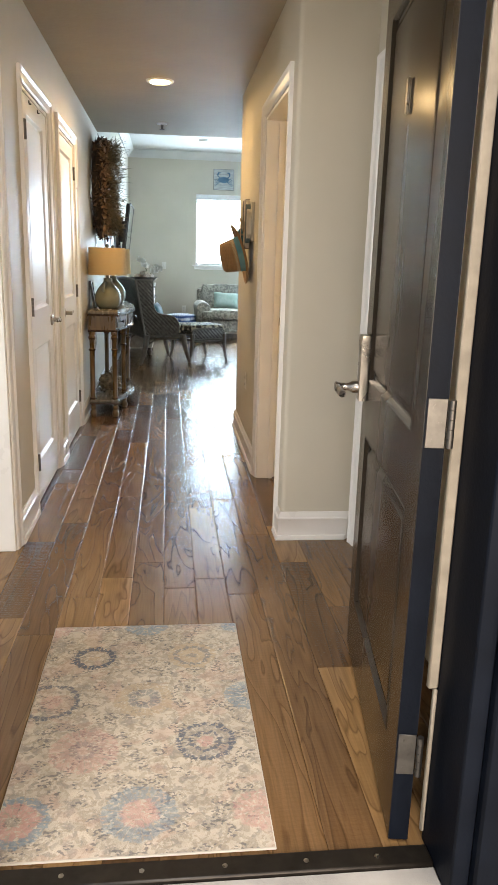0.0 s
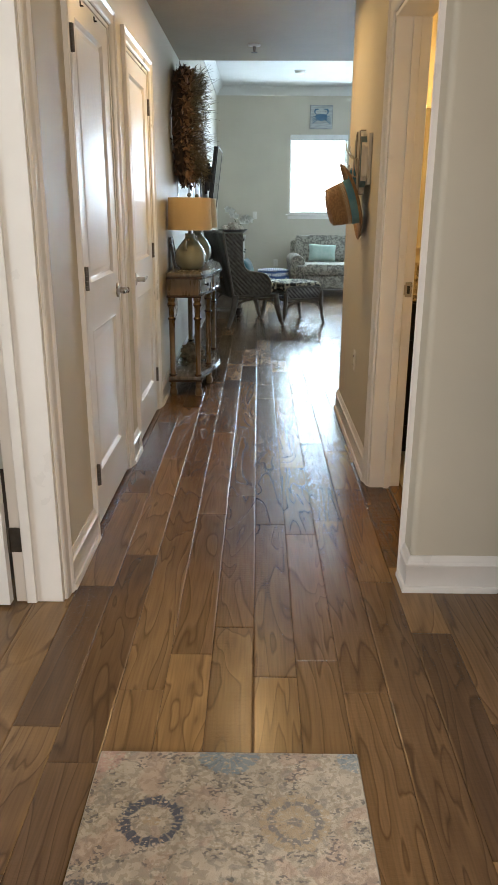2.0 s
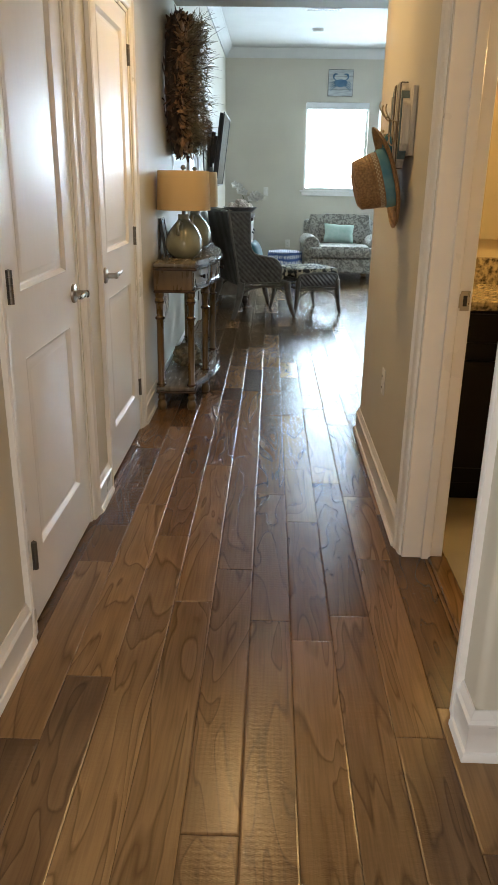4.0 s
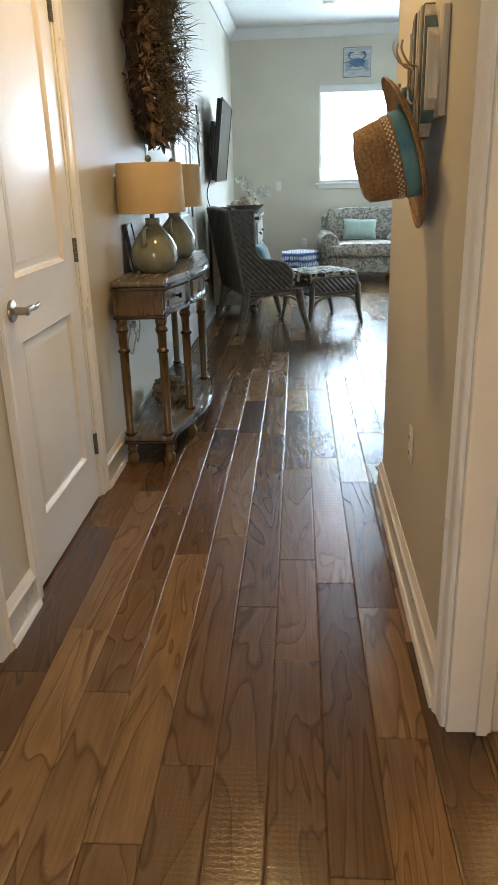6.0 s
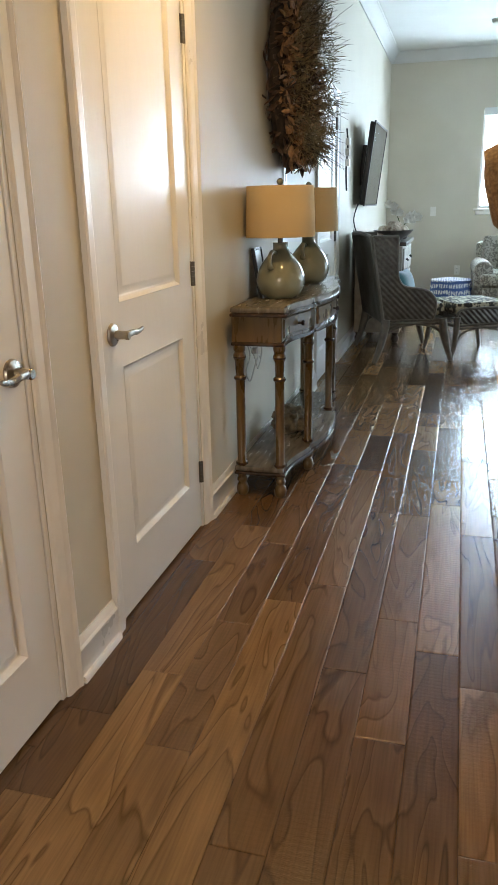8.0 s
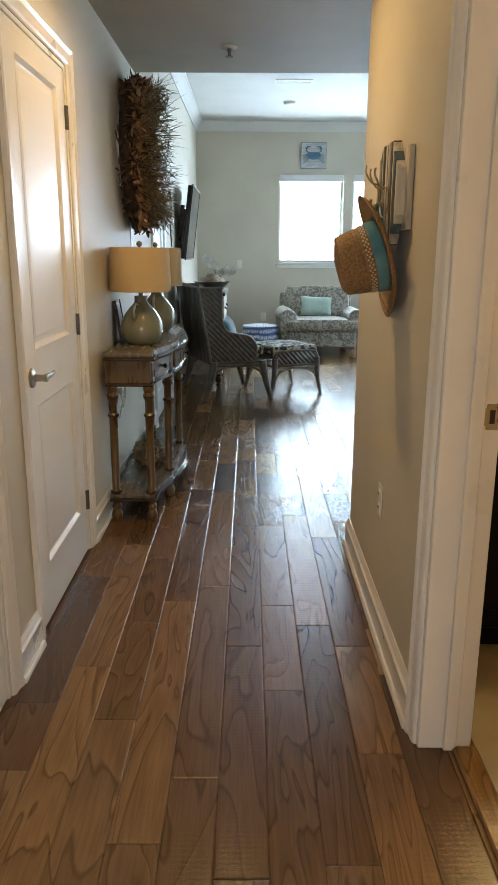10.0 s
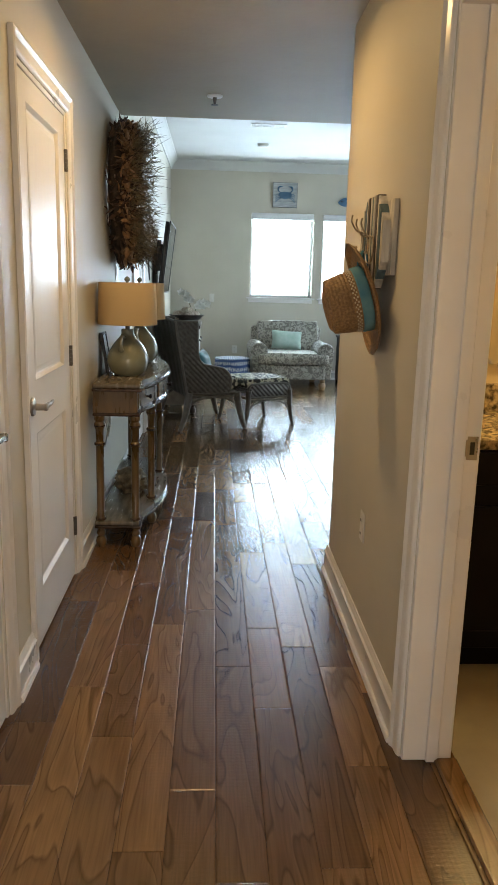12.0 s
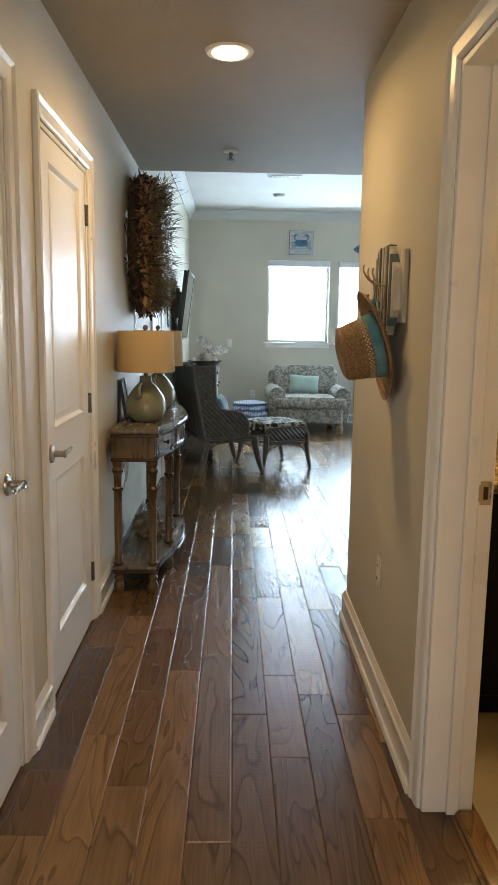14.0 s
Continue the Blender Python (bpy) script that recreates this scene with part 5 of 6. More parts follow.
def wicker_chair(m):
    ob = thing("wicker_chair", "grey woven wicker wing chair with splayed rattan legs", "wicker chair", m)
    front = smooth_outline([(-0.165, 1.02), (-0.165, 0.85), (-0.155, 0.70), (-0.10, 0.625), (0.02, 0.60), (0.11, 0.575), (0.165, 0.50), (0.165, 0.40), (0.14, 0.34)], 26)
    out = [(-0.26, 0.34), (-0.375, 1.02)] + front
    rim = [(-0.375, 1.02)] + front
    for y in (-0.40, 0.40):
        p = part("side_panel", wicker_side(out, y), M_WICKER, ob)
        part("rim_pole", tube([(x, y, z) for x, z in rim], 0.014, 8), M_RATTAN, p)
        part("back_post", tube([(-0.26, y, 0.33), (-0.378, y, 1.025)], 0.016, 8), M_RATTAN, ob)
        part("leg", tube(curve([(-0.24, y, 0.36), (-0.255, y, 0.25), (-0.29, y * 1.02, 0.11), (-0.335, y * 1.05, 0.0)], 12), [0.036, 0.037, 0.037, 0.036, 0.035, 0.033, 0.031, 0.028, 0.026, 0.024, 0.022, 0.02], 10), M_RATTAN, ob)
        part("leg", tube(curve([(0.235, y, 0.36), (0.25, y, 0.25), (0.285, y * 1.02, 0.11), (0.32, y * 1.05, 0.0)], 12), [0.036, 0.037, 0.037, 0.036, 0.035, 0.033, 0.031, 0.028, 0.026, 0.024, 0.022, 0.02], 10), M_RATTAN, ob)
        part("brace", tube(curve([(-0.27, y, 0.16), (-0.22, y, 0.25), (-0.13, y, 0.30), (-0.02, y, 0.315)], 14), 0.012, 7), M_RATTAN, ob)
        part("brace", tube(curve([(0.27, y, 0.16), (0.22, y, 0.25), (0.13, y, 0.30), (0.02, y, 0.315)], 14), 0.012, 7), M_RATTAN, ob)
        for z in (0.322, 0.352):
            part("side_rail", tube([(-0.26, y, z), (0.25, y, z)], 0.014, 8), M_RATTAN, ob)
    bk = bmesh.new()
    box(bk, -0.012, 0.012, -0.40, 0.40, 0, 0.70, bevel=0.005, m=Matrix.Translation((-0.262, 0, 0.335)) @ Matrix.Rotation(radians(-9.6), 4, "Y"))
    part("backrest", bk, M_WICKER, ob)
    part("top_rail", tube(curve([(-0.378, -0.40, 1.02), (-0.39, -0.15, 1.035), (-0.39, 0.15, 1.035), (-0.378, 0.40, 1.02)], 14), 0.017, 8), M_RATTAN, ob)
    for x in (-0.26, 0.25):
        part("cross_rail", tube([(x, -0.40, 0.335), (x, 0.40, 0.335)], 0.015, 8), M_RATTAN, ob)
    part("seat", boxes((-0.25, 0.25, -0.39, 0.39, 0.345, 0.365), bevel=0.004), M_WICKER, ob)
    part("seat_cushion", soft_box(0.5, 0.74, 0.12), M_CUSH, ob, "black and cream coral-print cushion").location = (0.03, 0, 0.425)
    return ob


CH = pose(0.115, 9.985, 0, 0, 0, 18.5)
wicker_chair(CH)
tp = thing("throw_pillow", "teal velvet throw pillow in the wicker chair", "pillow", CH @ pose(-0.03, -0.18, 0.565, -14, 0, 62))
part("cover", pillow(0.38, 0.36, 0.13), M_TEAL, tp)


def ottoman(m):
    ob = thing("wicker_ottoman", "grey wicker ottoman with a coral-print cushion", "ottoman", m)
    a, b = 0.23, 0.27
    for sx in (-1, 1):
        for sy in (-1, 1):
            part("leg", tube(curve([(sx * a, sy * b, 0.36), (sx * (a + 0.005), sy * b, 0.22), (sx * (a + 0.02), sy * (b + 0.005), 0.1), (sx * (a + 0.045), sy * (b + 0.01), 0.0)], 12), [0.027, 0.027, 0.026, 0.025, 0.024, 0.023, 0.022, 0.02, 0.019, 0.018, 0.017, 0.016], 10), M_RATTAN, ob)
    for sy in (-1, 1):
        y = sy * b
        out = smooth_outline([(-a, 0.30), (-a, 0.37), (-a + 0.04, 0.415), (0, 0.425), (a - 0.04, 0.415), (a, 0.37), (a, 0.30)], 24)
        part("side_panel", wicker_side(out, y), M_WICKER, ob)
        part("rim_pole", tube([(x, y, z) for x, z in out], 0.014, 8), M_RATTAN, ob)
        part("side_rail", tube([(-a, y, 0.29), (a, y, 0.29)], 0.013, 8), M_RATTAN, ob)
        part("side_rail", tube([(-a, y, 0.262), (a, y, 0.262)], 0.011, 8), M_RATTAN, ob)
        for s in (-1, 1):
            part("brace", tube(curve([(s * (a + 0.01), y, 0.11), (s * (a - 0.03), y, 0.20), (s * (a - 0.11), y, 0.245), (s * 0.05, y, 0.255)], 12), 0.010, 7), M_RATTAN, ob)
    for sx in (-1, 1):
        part("cross_rail", tube([(sx * a, -b, 0.28), (sx * a, b, 0.28)], 0.013, 8), M_RATTAN, ob)
    part("deck", boxes((-a, a, -b + 0.012, b - 0.012, 0.36, 0.375), bevel=0.003), M_WICKER, ob)
    c = part("seat_cushion", soft_box(0.52, 0.53, 0.10), M_CUSH, ob, "pale coral-print cushion")
    c.location = (0, 0, 0.425)
    return ob


ottoman(pose(0.67, 10.09, 0, 0, 0, 26))

# tie-dyed pouf
M_POUF = material("blue_tie_dye", (0.62, 0.64, 0.66), 0.9, scale=3, second=(0.05, 0.10, 0.27), bump=0.3, bump_scale=200)
nt = M_POUF.node_tree
ptc = nt.nodes.new("ShaderNodeTexCoord")
pw = nt.nodes.new("ShaderNodeTexWave")
pw.wave_type, pw.rings_direction = "BANDS", "X"
pw.bands_direction = "X"
pw.inputs["Scale"].default_value, pw.inputs["Distortion"].default_value, pw.inputs["Detail Scale"].default_value = 11.0, 6.0, 3.0
nt.links.new(ptc.outputs["Object"], pw.inputs["Vector"])
pz = nt.nodes.new("ShaderNodeTexWave")
pz.bands_direction = "Z"
pz.inputs["Scale"].default_value, pz.inputs["Distortion"].default_value = 4.2, 4.0
nt.links.new(ptc.outputs["Object"], pz.inputs["Vector"])
pm = nt.nodes.new("ShaderNodeMath")
pm.operation = "MULTIPLY"
nt.links.new(pw.outputs["Fac"], pm.inputs[0])
nt.links.new(pz.outputs["Fac"], pm.inputs[1])
pr = nt.nodes.new("ShaderNodeMapRange")
pr.inputs["From Min"].default_value, pr.inputs["From Max"].default_value = 0.10, 0.40
nt.links.new(pm.outputs[0], pr.inputs["Value"])
for nd in nt.nodes:
    if nd.type == "MIX":
        nt.links.new(pr.outputs[0], nd.inputs[0])
po = thing("floor_pouf", "round blue and white tie-dyed floor pouf", "pouf", pose(0.49, 12.55, 0))
bm = lathe([(0.18, 0.0), (0.225, 0.02), (0.238, 0.12), (0.24, 0.30), (0.232, 0.38), (0.222, 0.395), (0.21, 0.40), (0.12, 0.415), (0.0, 0.42)], 40)
part("body", bm, M_POUF, po)
part("piping", tube([(0.226 * math.cos(a), 0.226 * math.sin(a), 0.395) for a in (i * math.pi / 18 for i in range(37))], 0.008, 6), M_POUF, po)

# upholstered armchair
M_UPH = material("grey_floral_upholstery", (0.41, 0.385, 0.33), 0.9, scale=17, second=(0.18, 0.166, 0.142), bump=0.3, bump_scale=250, sheen=0.2)
for nd in M_UPH.node_tree.nodes:
    if nd.type == "TEX_NOISE" and nd.inputs["Scale"].default_value < 100:
        nd.inputs["Distortion"].default_value, nd.inputs["Detail"].default_value = 2.2, 2.0
    if nd.type == "MAP_RANGE" and nd.inputs["From Min"].default_value > 0.3:
        nd.inputs["From Min"].default_value, nd.inputs["From Max"].default_value = 0.45, 0.53
M_BUN = material("blond_wood", (0.36, 0.24, 0.13), 0.5, scale=20, second=(0.26, 0.165, 0.085), bump=0.1)
M_MINT = material("mint_cotton", (0.36, 0.50, 0.44), 0.85, scale=18, second=(0.45, 0.55, 0.50), bump=0.3, bump_scale=300)


def rolled_arm(width=0.20, length=0.80, h=0.60):
    """An arm with a scrolled top, its front in the xz plane."""
    r = width / 2
    pts = [(-r * 0.78, 0.14), (r * 0.78, 0.14), (r * 0.78, h - 1.75 * r)]
    pts += [(r * 1.08 * math.cos(radians(a)), h - r + r * math.sin(radians(a))) for a in range(-28, 209, 14)]
    pts += [(-r * 0.78, h - 1.75 * r)]
    return prism(pts, 0, length, m=Matrix.Rotation(radians(90), 4, "X") @ Matrix.Translation((0, 0, -length)), bevel=0.02, seg=3)


def armchair(m):
    ob = thing("armchair", "wide grey floral upholstered armchair with rolled arms", "armchair", m)
    part("base", boxes((-0.44, 0.44, 0.03, 0.88, 0.135, 0.335), bevel=0.025, seg=3), M_UPH, ob)
    for s in (-1, 1):
        a = part("arm", rolled_arm(0.21, 0.78, 0.615), M_UPH, ob)
        a.location = (s * 0.445, 0.08, 0)
    b = part("back_cushion", soft_box(0.90, 0.24, 0.50, wobble=0.012, seed=2.0), M_UPH, ob)
    b.matrix_local = pose(0, 0.74, 0.635, -10)
    bb = part("backrest", boxes((-0.50, 0.50, 0.82, 0.96, 0.135, 0.80), bevel=0.05, seg=3), M_UPH, ob)
    s = part("seat_cushion", soft_box(0.72, 0.72, 0.17, wobble=0.008), M_UPH, ob)
    s.location = (0, 0.33, 0.415)
    part("cushion_front", boxes((-0.475, 0.475, -0.02, 0.09, 0.34, 0.475), bevel=0.035, seg=3), M_UPH, ob)
    for x, y in ((-0.41, 0.08), (0.41, 0.08), (-0.41, 0.88), (0.41, 0.88)):
        part("foot", lathe([(0.03, 0), (0.042, 0.015), (0.05, 0.05), (0.045, 0.085), (0.03, 0.1), (0.038, 0.11), (0.038, 0.137)], 18, m=pose(x, y, 0)), M_BUN, ob, "turned blond wood bun foot")
    return ob


AC = pose(1.29, 12.36, 0, 0, 0, 2)
armchair(AC)
mp_ = thing("throw_pillow", "pale mint cotton throw pillow on the armchair", "pillow", AC @ pose(-0.03, 0.53, 0.625, -22, 3, 0))
part("cover", pillow(0.42, 0.27, 0.12), M_MINT, mp_)

bs = thing("side_cabinet", "black side cabinet beside the armchair", "cabinet")
part("body", boxes((2.00, 2.5, 12.75, 13.25, 0.06, 0.66), bevel=0.004), M_VANITY, bs)
part("top", boxes((1.985, 2.515, 12.735, 13.265, 0.66, 0.69), bevel=0.006), M_VANITY, bs)
for x, y in ((2.03, 12.78), (2.47, 12.78), (2.03, 13.22), (2.47, 13.22)):
    part("foot", boxes((x - 0.025, x + 0.025, y - 0.025, y + 0.025, 0, 0.06), bevel=0.004), M_VANITY, bs)

# dresser, television and what stands on the dresser
M_DRESS = material("grey_cream_dresser_paint", (0.42, 0.40, 0.35), 0.45, scale=12, second=(0.3, 0.28, 0.24), bump=0.15, bump_scale=60)
M_DTOP = material("dark_walnut_top", (0.05, 0.036, 0.028), 0.3, scale=10, second=(0.03, 0.022, 0.017), bump=0.1, stretch=(1, 6, 1))
dr = thing("dresser", "cream-grey dresser with a dark top and black pulls", "dresser")
part("body", boxes((LEFT + 0.03, 0.06, 10.42, 11.42, 0.10, 0.90), bevel=0.005), M_DRESS, dr)
part("top", boxes((LEFT + 0.028, 0.095, 10.39, 11.45, 0.90, 0.935), bevel=0.008, seg=2), M_DTOP, dr, "dark stained top")
for i in range(2):
    for z0, z1 in ((0.14, 0.37), (0.39, 0.63), (0.65, 0.875)):
        y0 = 10.45 + i * 0.485
        f = part("drawer", boxes((0.061, 0.078, y0, y0 + 0.465, z0, z1), bevel=0.004), M_DRESS, dr)
        part("pull", tube(curve([(0.078, y0 + 0.18, (z0 + z1) / 2 + 0.01), (0.098, y0 + 0.19, (z0 + z1) / 2 - 0.006), (0.10, y0 + 0.235, (z0 + z1) / 2 - 0.014), (0.098, y0 + 0.28, (z0 + z1) / 2 - 0.006), (0.078, y0 + 0.29, (z0 + z1) / 2 + 0.01)], 14), 0.005, 6), M_BLACK, f, "black bail pull")
for x, y in ((LEFT + 0.07, 10.46), (0.02, 10.46), (LEFT + 0.07, 11.38), (0.02, 11.38)):
    part("foot", lathe([(0.02, 0), (0.034, 0.02), (0.038, 0.05), (0.024, 0.075), (0.034, 0.10)], 14, m=pose(x, y, 0)), M_DTOP, dr)

M_BOWL = material("grey_shell_bowl", (0.16, 0.15, 0.14), 0.4, scale=16, second=(0.08, 0.075, 0.07), bump=0.3)
M_SHELL = material("pale_shells", (0.62, 0.56, 0.48), 0.4, scale=20, second=(0.42, 0.33, 0.26), bump=0.2)
M_PETAL = material("white_petals", (0.78, 0.78, 0.74), 0.6, vary=0.05, bump=0)
M_STEM = material("green_stem", (0.06, 0.09, 0.03), 0.6, bump=0)
BOWL = Vector((-0.06, 10.80, 0.935))
bo = thing("shell_bowl", "grey bowl heaped with pale seashells on the dresser", "bowl", Matrix.Translation(BOWL) @ Matrix.Scale(1.15, 4))
part("dish", lathe([(0.06, 0.0), (0.065, 0.004), (0.11, 0.03), (0.165, 0.08), (0.168, 0.082), (0.155, 0.078), (0.10, 0.036), (0.0, 0.018)], 32), M_BOWL, bo)
rng = random.Random(4)
for i in range(9):
    a, r = i * 0.7 + 0.3, (0.02, 0.075, 0.10)[i % 3]
    bm = bmesh.new()
    turns, steps = 2.6, 40
    pts, rad = [], []
    for k in range(steps):
        u = k / (steps - 1)
        th = u * turns * 2 * math.pi
        rr = 0.026 * (1 - u) ** 1.2
        pts.append((rr * math.cos(th), rr * math.sin(th), u * 0.07))
        rad.append(0.003 + 0.028 * (1 - u))
    tube(pts, rad, 8, bm)
    sh = part("shell", bm, M_SHELL, bo)
    sh.matrix_local = pose(r * math.cos(a), r * math.sin(a), 0.075 + 0.03 * (i % 3 == 0), rng.uniform(40, 120), rng.uniform(0, 60), rng.uniform(0, 360))

orc = thing("orchid", "white artificial orchid stems behind the shell bowl", "orchid", pose(0.0, 11.0, 0.935) @ Matrix.Scale(1.3, 4))
part("pot", lathe([(0.035, 0), (0.045, 0.01), (0.05, 0.07), (0.045, 0.075), (0.04, 0.07), (0.0, 0.065)], 20), M_BOWL, orc)


def flower(center, size, face):
    bm = bmesh.new()
    q = Vector(face).to_track_quat("Z", "Y").to_matrix()
    for k in range(5):
        a = k * 2 * math.pi / 5 + 0.3
        d = q @ Vector((math.cos(a), math.sin(a), 0.15))
        blade(bm, Vector(center), d.normalized(), (q @ Vector((-math.sin(a), math.cos(a), 0))).normalized(), size, size * 0.42, 0.2)
    return bm


for stem, heads in ((((0, 0, 0.06), (-0.03, -0.02, 0.16), (-0.09, -0.05, 0.24), (-0.12, -0.06, 0.25)), ((-0.10, -0.06, 0.25), (-0.06, -0.05, 0.235), (-0.055, -0.04, 0.20), (-0.02, -0.03, 0.19))), (((0, 0, 0.06), (0.03, -0.02, 0.12), (0.08, -0.03, 0.17), (0.13, -0.03, 0.16)), ((0.06, -0.04, 0.165), (0.09, -0.045, 0.17), (0.12, -0.04, 0.155), (0.08, -0.05, 0.14), (0.04, -0.04, 0.14)))):
    part("stem", tube(curve(stem, 14), 0.003, 6), M_STEM, orc)
    for hpos in heads:
        part("flower", flower(hpos, 0.036, (0.2, -1, 0.3)), M_PETAL, orc, "white orchid bloom", smooth=False)

tv = thing("television", "flat black television tilted out from the wall on an arm", "television", pose(-0.258, 10.88, 1.61, 0, 7, 0))
part("shell", boxes((-0.045, -0.006, -0.50, 0.50, -0.35, 0.35), bevel=0.008, seg=2), M_BLACK, tv)
part("bezel", boxes((-0.006, 0.008, -0.515, 0.515, -0.36, -0.345), (-0.006, 0.008, -0.515, 0.515, 0.345, 0.36), (-0.006, 0.008, -0.515, -0.50, -0.345, 0.345), (-0.006, 0.008, 0.50, 0.515, -0.345, 0.345), bevel=0.002), M_BLACK, tv)
part("screen", boxes((-0.006, 0.004, -0.50, 0.50, -0.345, 0.345)), M_SCREEN, tv, "dark glossy screen", smooth=False)
part("wall_arm", boxes((-0.11, -0.045, -0.12, 0.12, -0.14, 0.14), bevel=0.006), M_BLACK, tv)
part("wall_bracket", boxes((-0.141, -0.10, -0.05, 0.05, -0.18, 0.18), bevel=0.004), M_BLACK, tv)
part("cable", tube(curve([(-0.06, -0.45, -0.34), (-0.08, -0.44, -0.48), (-0.04, -0.40, -0.60), (0.02, -0.36, -0.655), (-0.06, -0.30, -0.665)], 24), 0.005, 6), M_BLACK, tv, "black cable hanging to the dresser")
part("cable", tube(curve([(-0.06, -0.40, -0.34), (-0.09, -0.41, -0.50), (-0.06, -0.42, -0.62), (-0.05, -0.38, -0.665)], 20), 0.004, 6), M_BLACK, tv, "black cable hanging to the dresser")

wh = thing("wall_hanging", "narrow black metal wall hanging with three white tiles", "wall art")
part("rod", tube(curve([(LEFT + 0.02, 9.80, 1.86), (LEFT + 0.028, 9.81, 1.72), (LEFT + 0.02, 9.79, 1.55), (LEFT + 0.03, 9.77, 1.38)], 20), 0.007, 6), M_BLACK, wh)
M_MIRROR = material("mirror_tile", (0.8, 0.8, 0.8), 0.08, metal=1.0, bump=0, vary=0.02)
for z in (1.60, 1.68, 1.76):
    part("mirror_tile", boxes((LEFT + 0.012, LEFT + 0.045, 9.78, 9.84, z - 0.028, z + 0.028), bevel=0.003), M_PLASTIC, wh, "small white tile")

# ---- wall art ----
M_CANVAS = material("weathered_white_board", (0.52, 0.54, 0.54), 0.8, scale=10, second=(0.36, 0.38, 0.38), bump=0.3, bump_scale=60, stretch=(1, 1, 5))
M_CRAB = material("crab_blue", (0.06, 0.14, 0.24), 0.7, scale=20, second=(0.10, 0.20, 0.30), bump=0.1)
M_FRAME = material("grey_board_edge", (0.16, 0.17, 0.17), 0.7, scale=20)
cp = thing("crab_picture", "square weathered board picture of a blue crab", "picture", pose(1.215, FAR, 2.613))
part("board", boxes((-0.175, 0.175, -0.022, -0.002, -0.17, 0.17), bevel=0.003), M_FRAME, cp, "grey board edge")
for i in range(4):
    part("plank_face", boxes((-0.170, 0.170, -0.026, -0.0222, -0.165 + i * 0.083, -0.165 + i * 0.083 + 0.080), bevel=0.001), M_CANVAS, cp)
bm = prism([(0.085 * math.cos(a) * (1 + 0.12 * math.cos(2 * a)), 0.05 * math.sin(a) + 0.006 * math.cos(2 * a)) for a in (i * math.pi / 14 for i in range(28))], 0, 0.002, m=pose(0, -0.0262, 0.0, 90))
part("crab_shell", bm, M_CRAB, cp, "painted blue crab body", smooth=False)
for s in (-1, 1):
    part("claw", tube(curve([(s * 0.06, -0.0275, 0.03), (s * 0.10, -0.0275, 0.06), (s * 0.09, -0.0275, 0.105), (s * 0.04, -0.0275, 0.11)], 14), [0.006, 0.007, 0.007, 0.008, 0.009, 0.010, 0.012, 0.013, 0.013, 0.012, 0.010, 0.008, 0.006, 0.003], 6), M_CRAB, cp, "painted crab claw")
    for k in range(4):
        part("crab_leg", tube(curve([(s * 0.06, -0.0275, -0.005 - k * 0.012), (s * 0.11, -0.0275, 0.012 - k * 0.028), (s * 0.145, -0.0275, -0.02 - k * 0.03)], 8), [0.007, 0.007, 0.006, 0.006, 0.005, 0.004, 0.003, 0.002], 5), M_CRAB, cp, "painted crab leg")
fi = thing("fish_picture", "blue painted wooden fish on the far wall", "wall art", pose(2.16, FAR, 2.535))
out = smooth_outline([(-0.19, 0.0), (-0.12, 0.055), (0.0, 0.075), (0.10, 0.045), (0.155, 0.01), (0.21, 0.06), (0.20, 0.0), (0.21, -0.06), (0.155, -0.01), (0.10, -0.04), (0.0, -0.06), (-0.12, -0.045), (-0.19, 0.0)], 60)[:-1]
part("body", prism(out, 0.002, 0.022, m=pose(0, 0, 0, 90), bevel=0.003), M_CRAB, fi)
part("eye", lathe([(0.01, 0), (0.008, 0.003)], 12, m=pose(-0.13, -0.022, 0.012, 90)), M_BLACK, fi)

# ---- bathroom ----
va = thing("vanity", "near-black shaker vanity cabinet in the bathroom", "vanity")
part("body", boxes((0.97, 2.3, 5.14, 5.66, 0.10, 0.845), bevel=0.003), M_VANITY, va)
part("toe_kick", boxes((0.97, 2.3, 5.20, 5.66, 0.004, 0.10)), M_VANITY, va, smooth=False)
for i in range(3):
    x0 = 0.985 + i * 0.44
    for z0, z1 in ((0.12, 0.64), (0.66, 0.83)):
        f = part("cabinet_door" if z0 < 0.5 else "drawer", boxes((x0, x0 + 0.425, 5.122, 5.138, z0, z0 + 0.055), (x0, x0 + 0.425, 5.122, 5.138, z1 - 0.045, z1), (x0, x0 + 0.055, 5.122, 5.138, z0 + 0.055, z1 - 0.045), (x0 + 0.37, x0 + 0.425, 5.122, 5.138, z0 + 0.055, z1 - 0.045), (x0 + 0.055, x0 + 0.37, 5.131, 5.138, z0 + 0.055, z1 - 0.045)), M_VANITY, va, smooth=False)
wt = thing("worktop", "speckled tan granite worktop and splashback on the vanity", "worktop")
part("slab", boxes((0.965, 2.33, 5.10, 5.668, 0.846, 0.885), bevel=0.006), M_GRANITE, wt)
part("splashback", boxes((0.965, 2.33, 5.645, 5.668, 0.885, 1.0), bevel=0.003), M_GRANITE, wt)
part("side_splash", boxes((0.962, 0.982, 5.12, 5.645, 0.885, 1.0), bevel=0.003), M_GRANITE, wt)
fa = thing("faucet", "curved chrome bathroom faucet on the granite", "faucet", pose(1.42, 5.52, 0.885))
part("base", lathe([(0.028, 0), (0.028, 0.01), (0.018, 0.02), (0.016, 0.08)], 18), M_STEEL, fa)
part("spout", tube(curve([(0, 0, 0.07), (0, -0.01, 0.15), (0, -0.07, 0.19), (0, -0.12, 0.15)], 18), 0.011, 10), M_STEEL, fa)
part("lever", tube([(0.03, 0, 0.05), (0.09, 0.0, 0.075)], 0.007, 8), M_STEEL, fa)
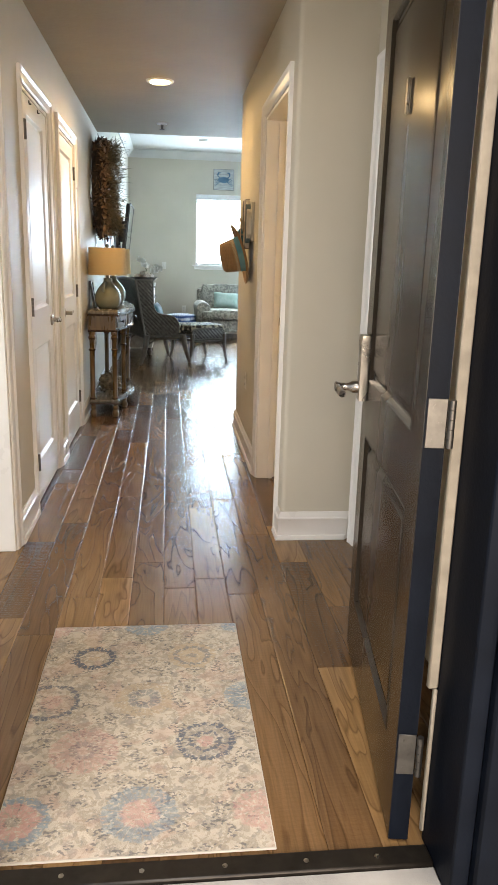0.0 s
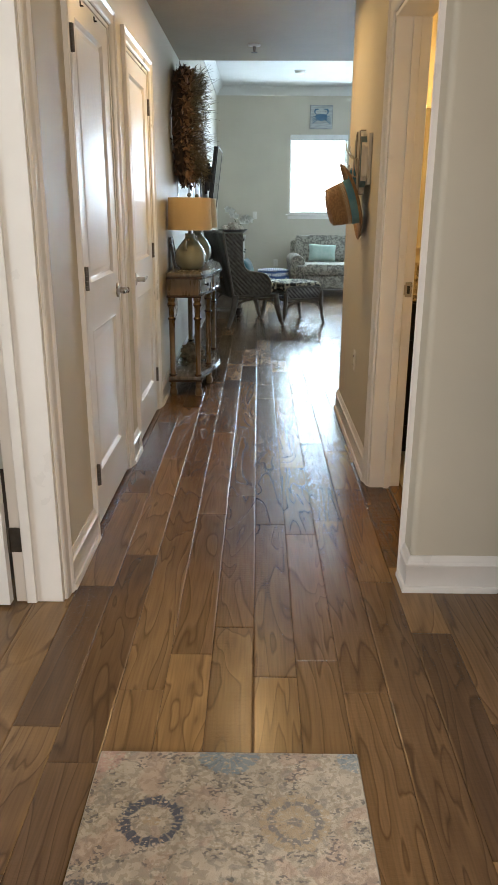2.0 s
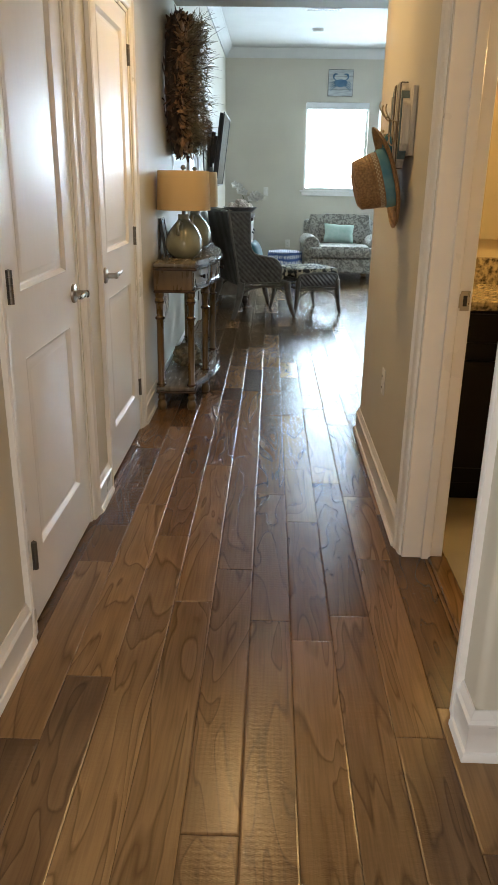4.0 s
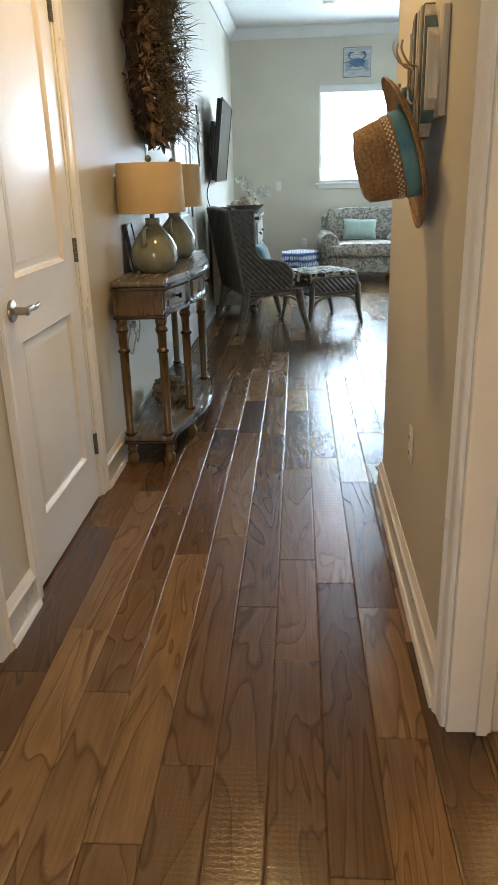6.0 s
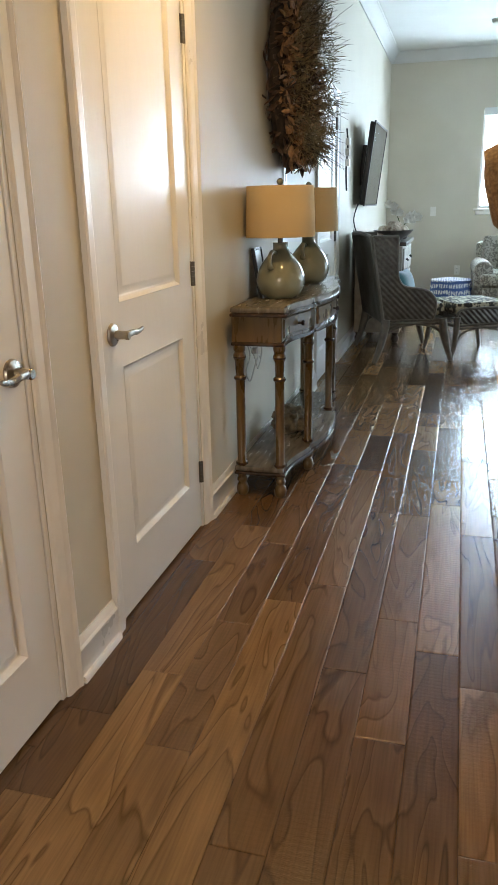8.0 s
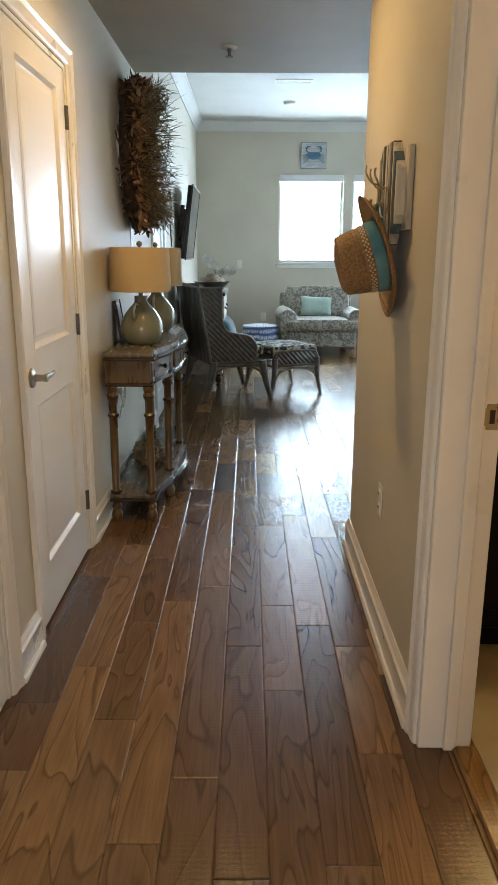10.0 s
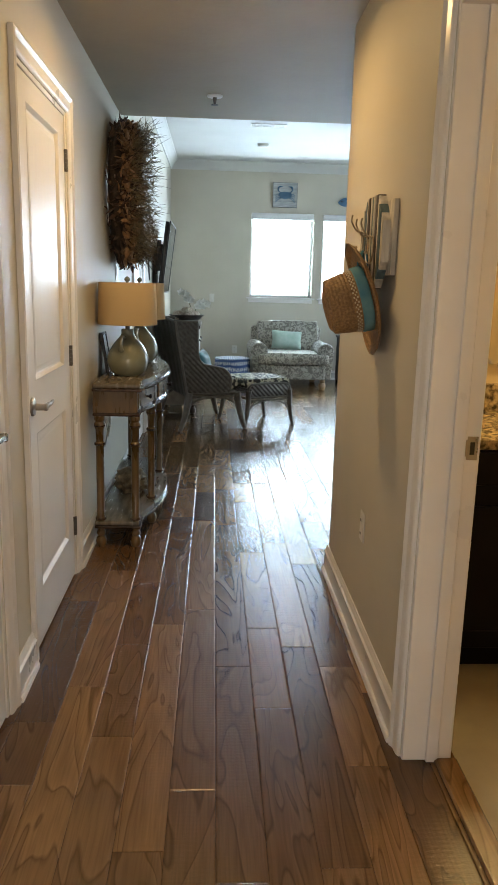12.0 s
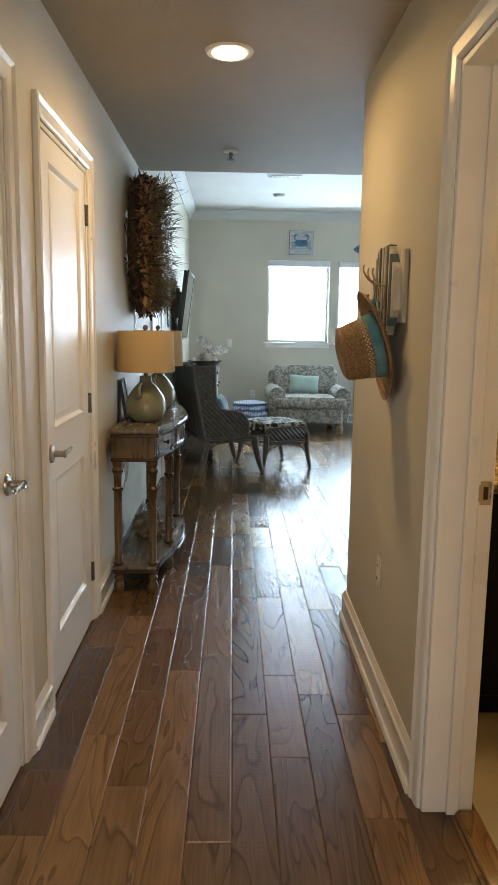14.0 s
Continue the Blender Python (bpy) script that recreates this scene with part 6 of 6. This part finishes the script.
mi = thing("bath_mirror", "plain frameless bathroom mirror above the vanity", "mirror")
part("glass", boxes((1.10, 2.28, 5.655, 5.667, 1.08, 1.82)), M_MIRROR, mi, smooth=False)
vl = thing("vanity_light", "bronze vanity light bar with glowing glass shades", "wall lamp")
part("bar", boxes((1.30, 2.15, 5.63, 5.669, 1.90, 2.06), bevel=0.006), M_BRONZE, vl)
for x in (1.45, 1.73, 2.0):
    part("glass_shade", lathe([(0.03, 0), (0.04, 0.01), (0.055, 0.07), (0.062, 0.12), (0.058, 0.12), (0.0, 0.05)], 20, m=pose(x, 5.56, 2.06)), M_BULB, vl, "glowing amber glass shade")
    part("arm", tube([(x, 5.635, 2.0), (x, 5.56, 2.0), (x, 5.56, 2.06)], 0.009, 8), M_BRONZE, vl)

# ---- floor planks, last ----
def plank_mesh(length, width=0.1205):
    bm = bmesh.new()
    c, h = 0.005, 0.014
    w, l = width / 2 - 0.0004, length / 2 - 0.0004
    rings = [[bm.verts.new((sx * (w - i), sy * (l - i), z)) for sx, sy in ((-1, -1), (1, -1), (1, 1), (-1, 1))] for i, z in ((0, -h), (0, -0.0017), (0.0016, -0.0008), (c, 0))]
    for p, q in zip(rings, rings[1:]):
        for i in range(4):
            bm.faces.new((p[i], p[(i + 1) % 4], q[(i + 1) % 4], q[i]))
    bm.faces.new(rings[-1])
    me = bpy.data.meshes.new("plank")
    bm.to_mesh(me)
    bm.free()
    me.materials.append(M_FLOOR)
    return me


PITCH, SEAM = 0.127, 0.2585
floor = tagged(new("floor"), "hand-scraped brown hickory plank floor", "floor", "", "structure")
# end joints of some rows, by row number from the seam
JOINTS = {-4: (2.77, 3.9, 5.056, 6.1), -3: (3.058, 4.77, 5.36, 5.955), -2: (3.234, 4.3, 5.53, 6.64), -1: (2.4, 3.386, 4.519, 5.672), 0: (3.123, 4.2, 5.19, 6.357, 6.8),
          1: (3.208, 4.1, 4.921, 5.495, 6.355), 2: (3.055, 4.24, 5.338, 6.5), 3: (3.7, 4.621, 5.19, 6.2), 4: (2.5, 3.364)}
meshes = {}
rest = bmesh.new()
rng = random.Random(5)
near = []
far = []
for k in range(math.floor((-0.62 - SEAM) / PITCH), math.ceil((SIDE - SEAM) / PITCH)):
    x = SEAM + (k + 0.5) * PITCH
    end = FAR if x > LEFT - 0.10 else 4.86
    y = 1.73
    ends = [v for v in JOINTS.get(k, ())]
    stops = [y]
    while stops[-1] < end:
        ahead = [v for v in ends if v > stops[-1] + 0.01]
        nxt = stops[-1] + round(rng.choice((0.3, 0.45, 0.6, 0.75, 0.9, 1.1, 1.2)) * (0.6 if len(stops) == 1 else 1), 2)
        if ahead:
            nxt = ahead[0]
        stops.append(min(nxt, end + 0.4))
    for a, b in zip(stops, stops[1:]):
        yc, L = (a + b) / 2, round(b - a, 3)
        if x > 1.0 and 3.9 < yc < 5.9:
            continue
        (near if (-0.46 < x < 0.9 and yc < 8.6) or (x < 1.15 and yc < 3.6) else far).append((x, yc, L))
for x, y, L in near + far:
    if L not in meshes:
        meshes[L] = plank_mesh(L, PITCH)
for x, y, L in near:
    ob = new("plank", meshes[L])
    ob.location = (x, y, 0)
    ob.parent = floor
for x, y, L in far:
    me = meshes[L]
    vs = [rest.verts.new((v.co.x + x, v.co.y + y, v.co.z)) for v in me.vertices]
    for p in me.polygons:
        rest.faces.new([vs[i] for i in p.vertices])
tagged(link_mesh("planks", rest, M_FLOOR, floor), "brown hickory planks of the living room", "", "", "stuff")
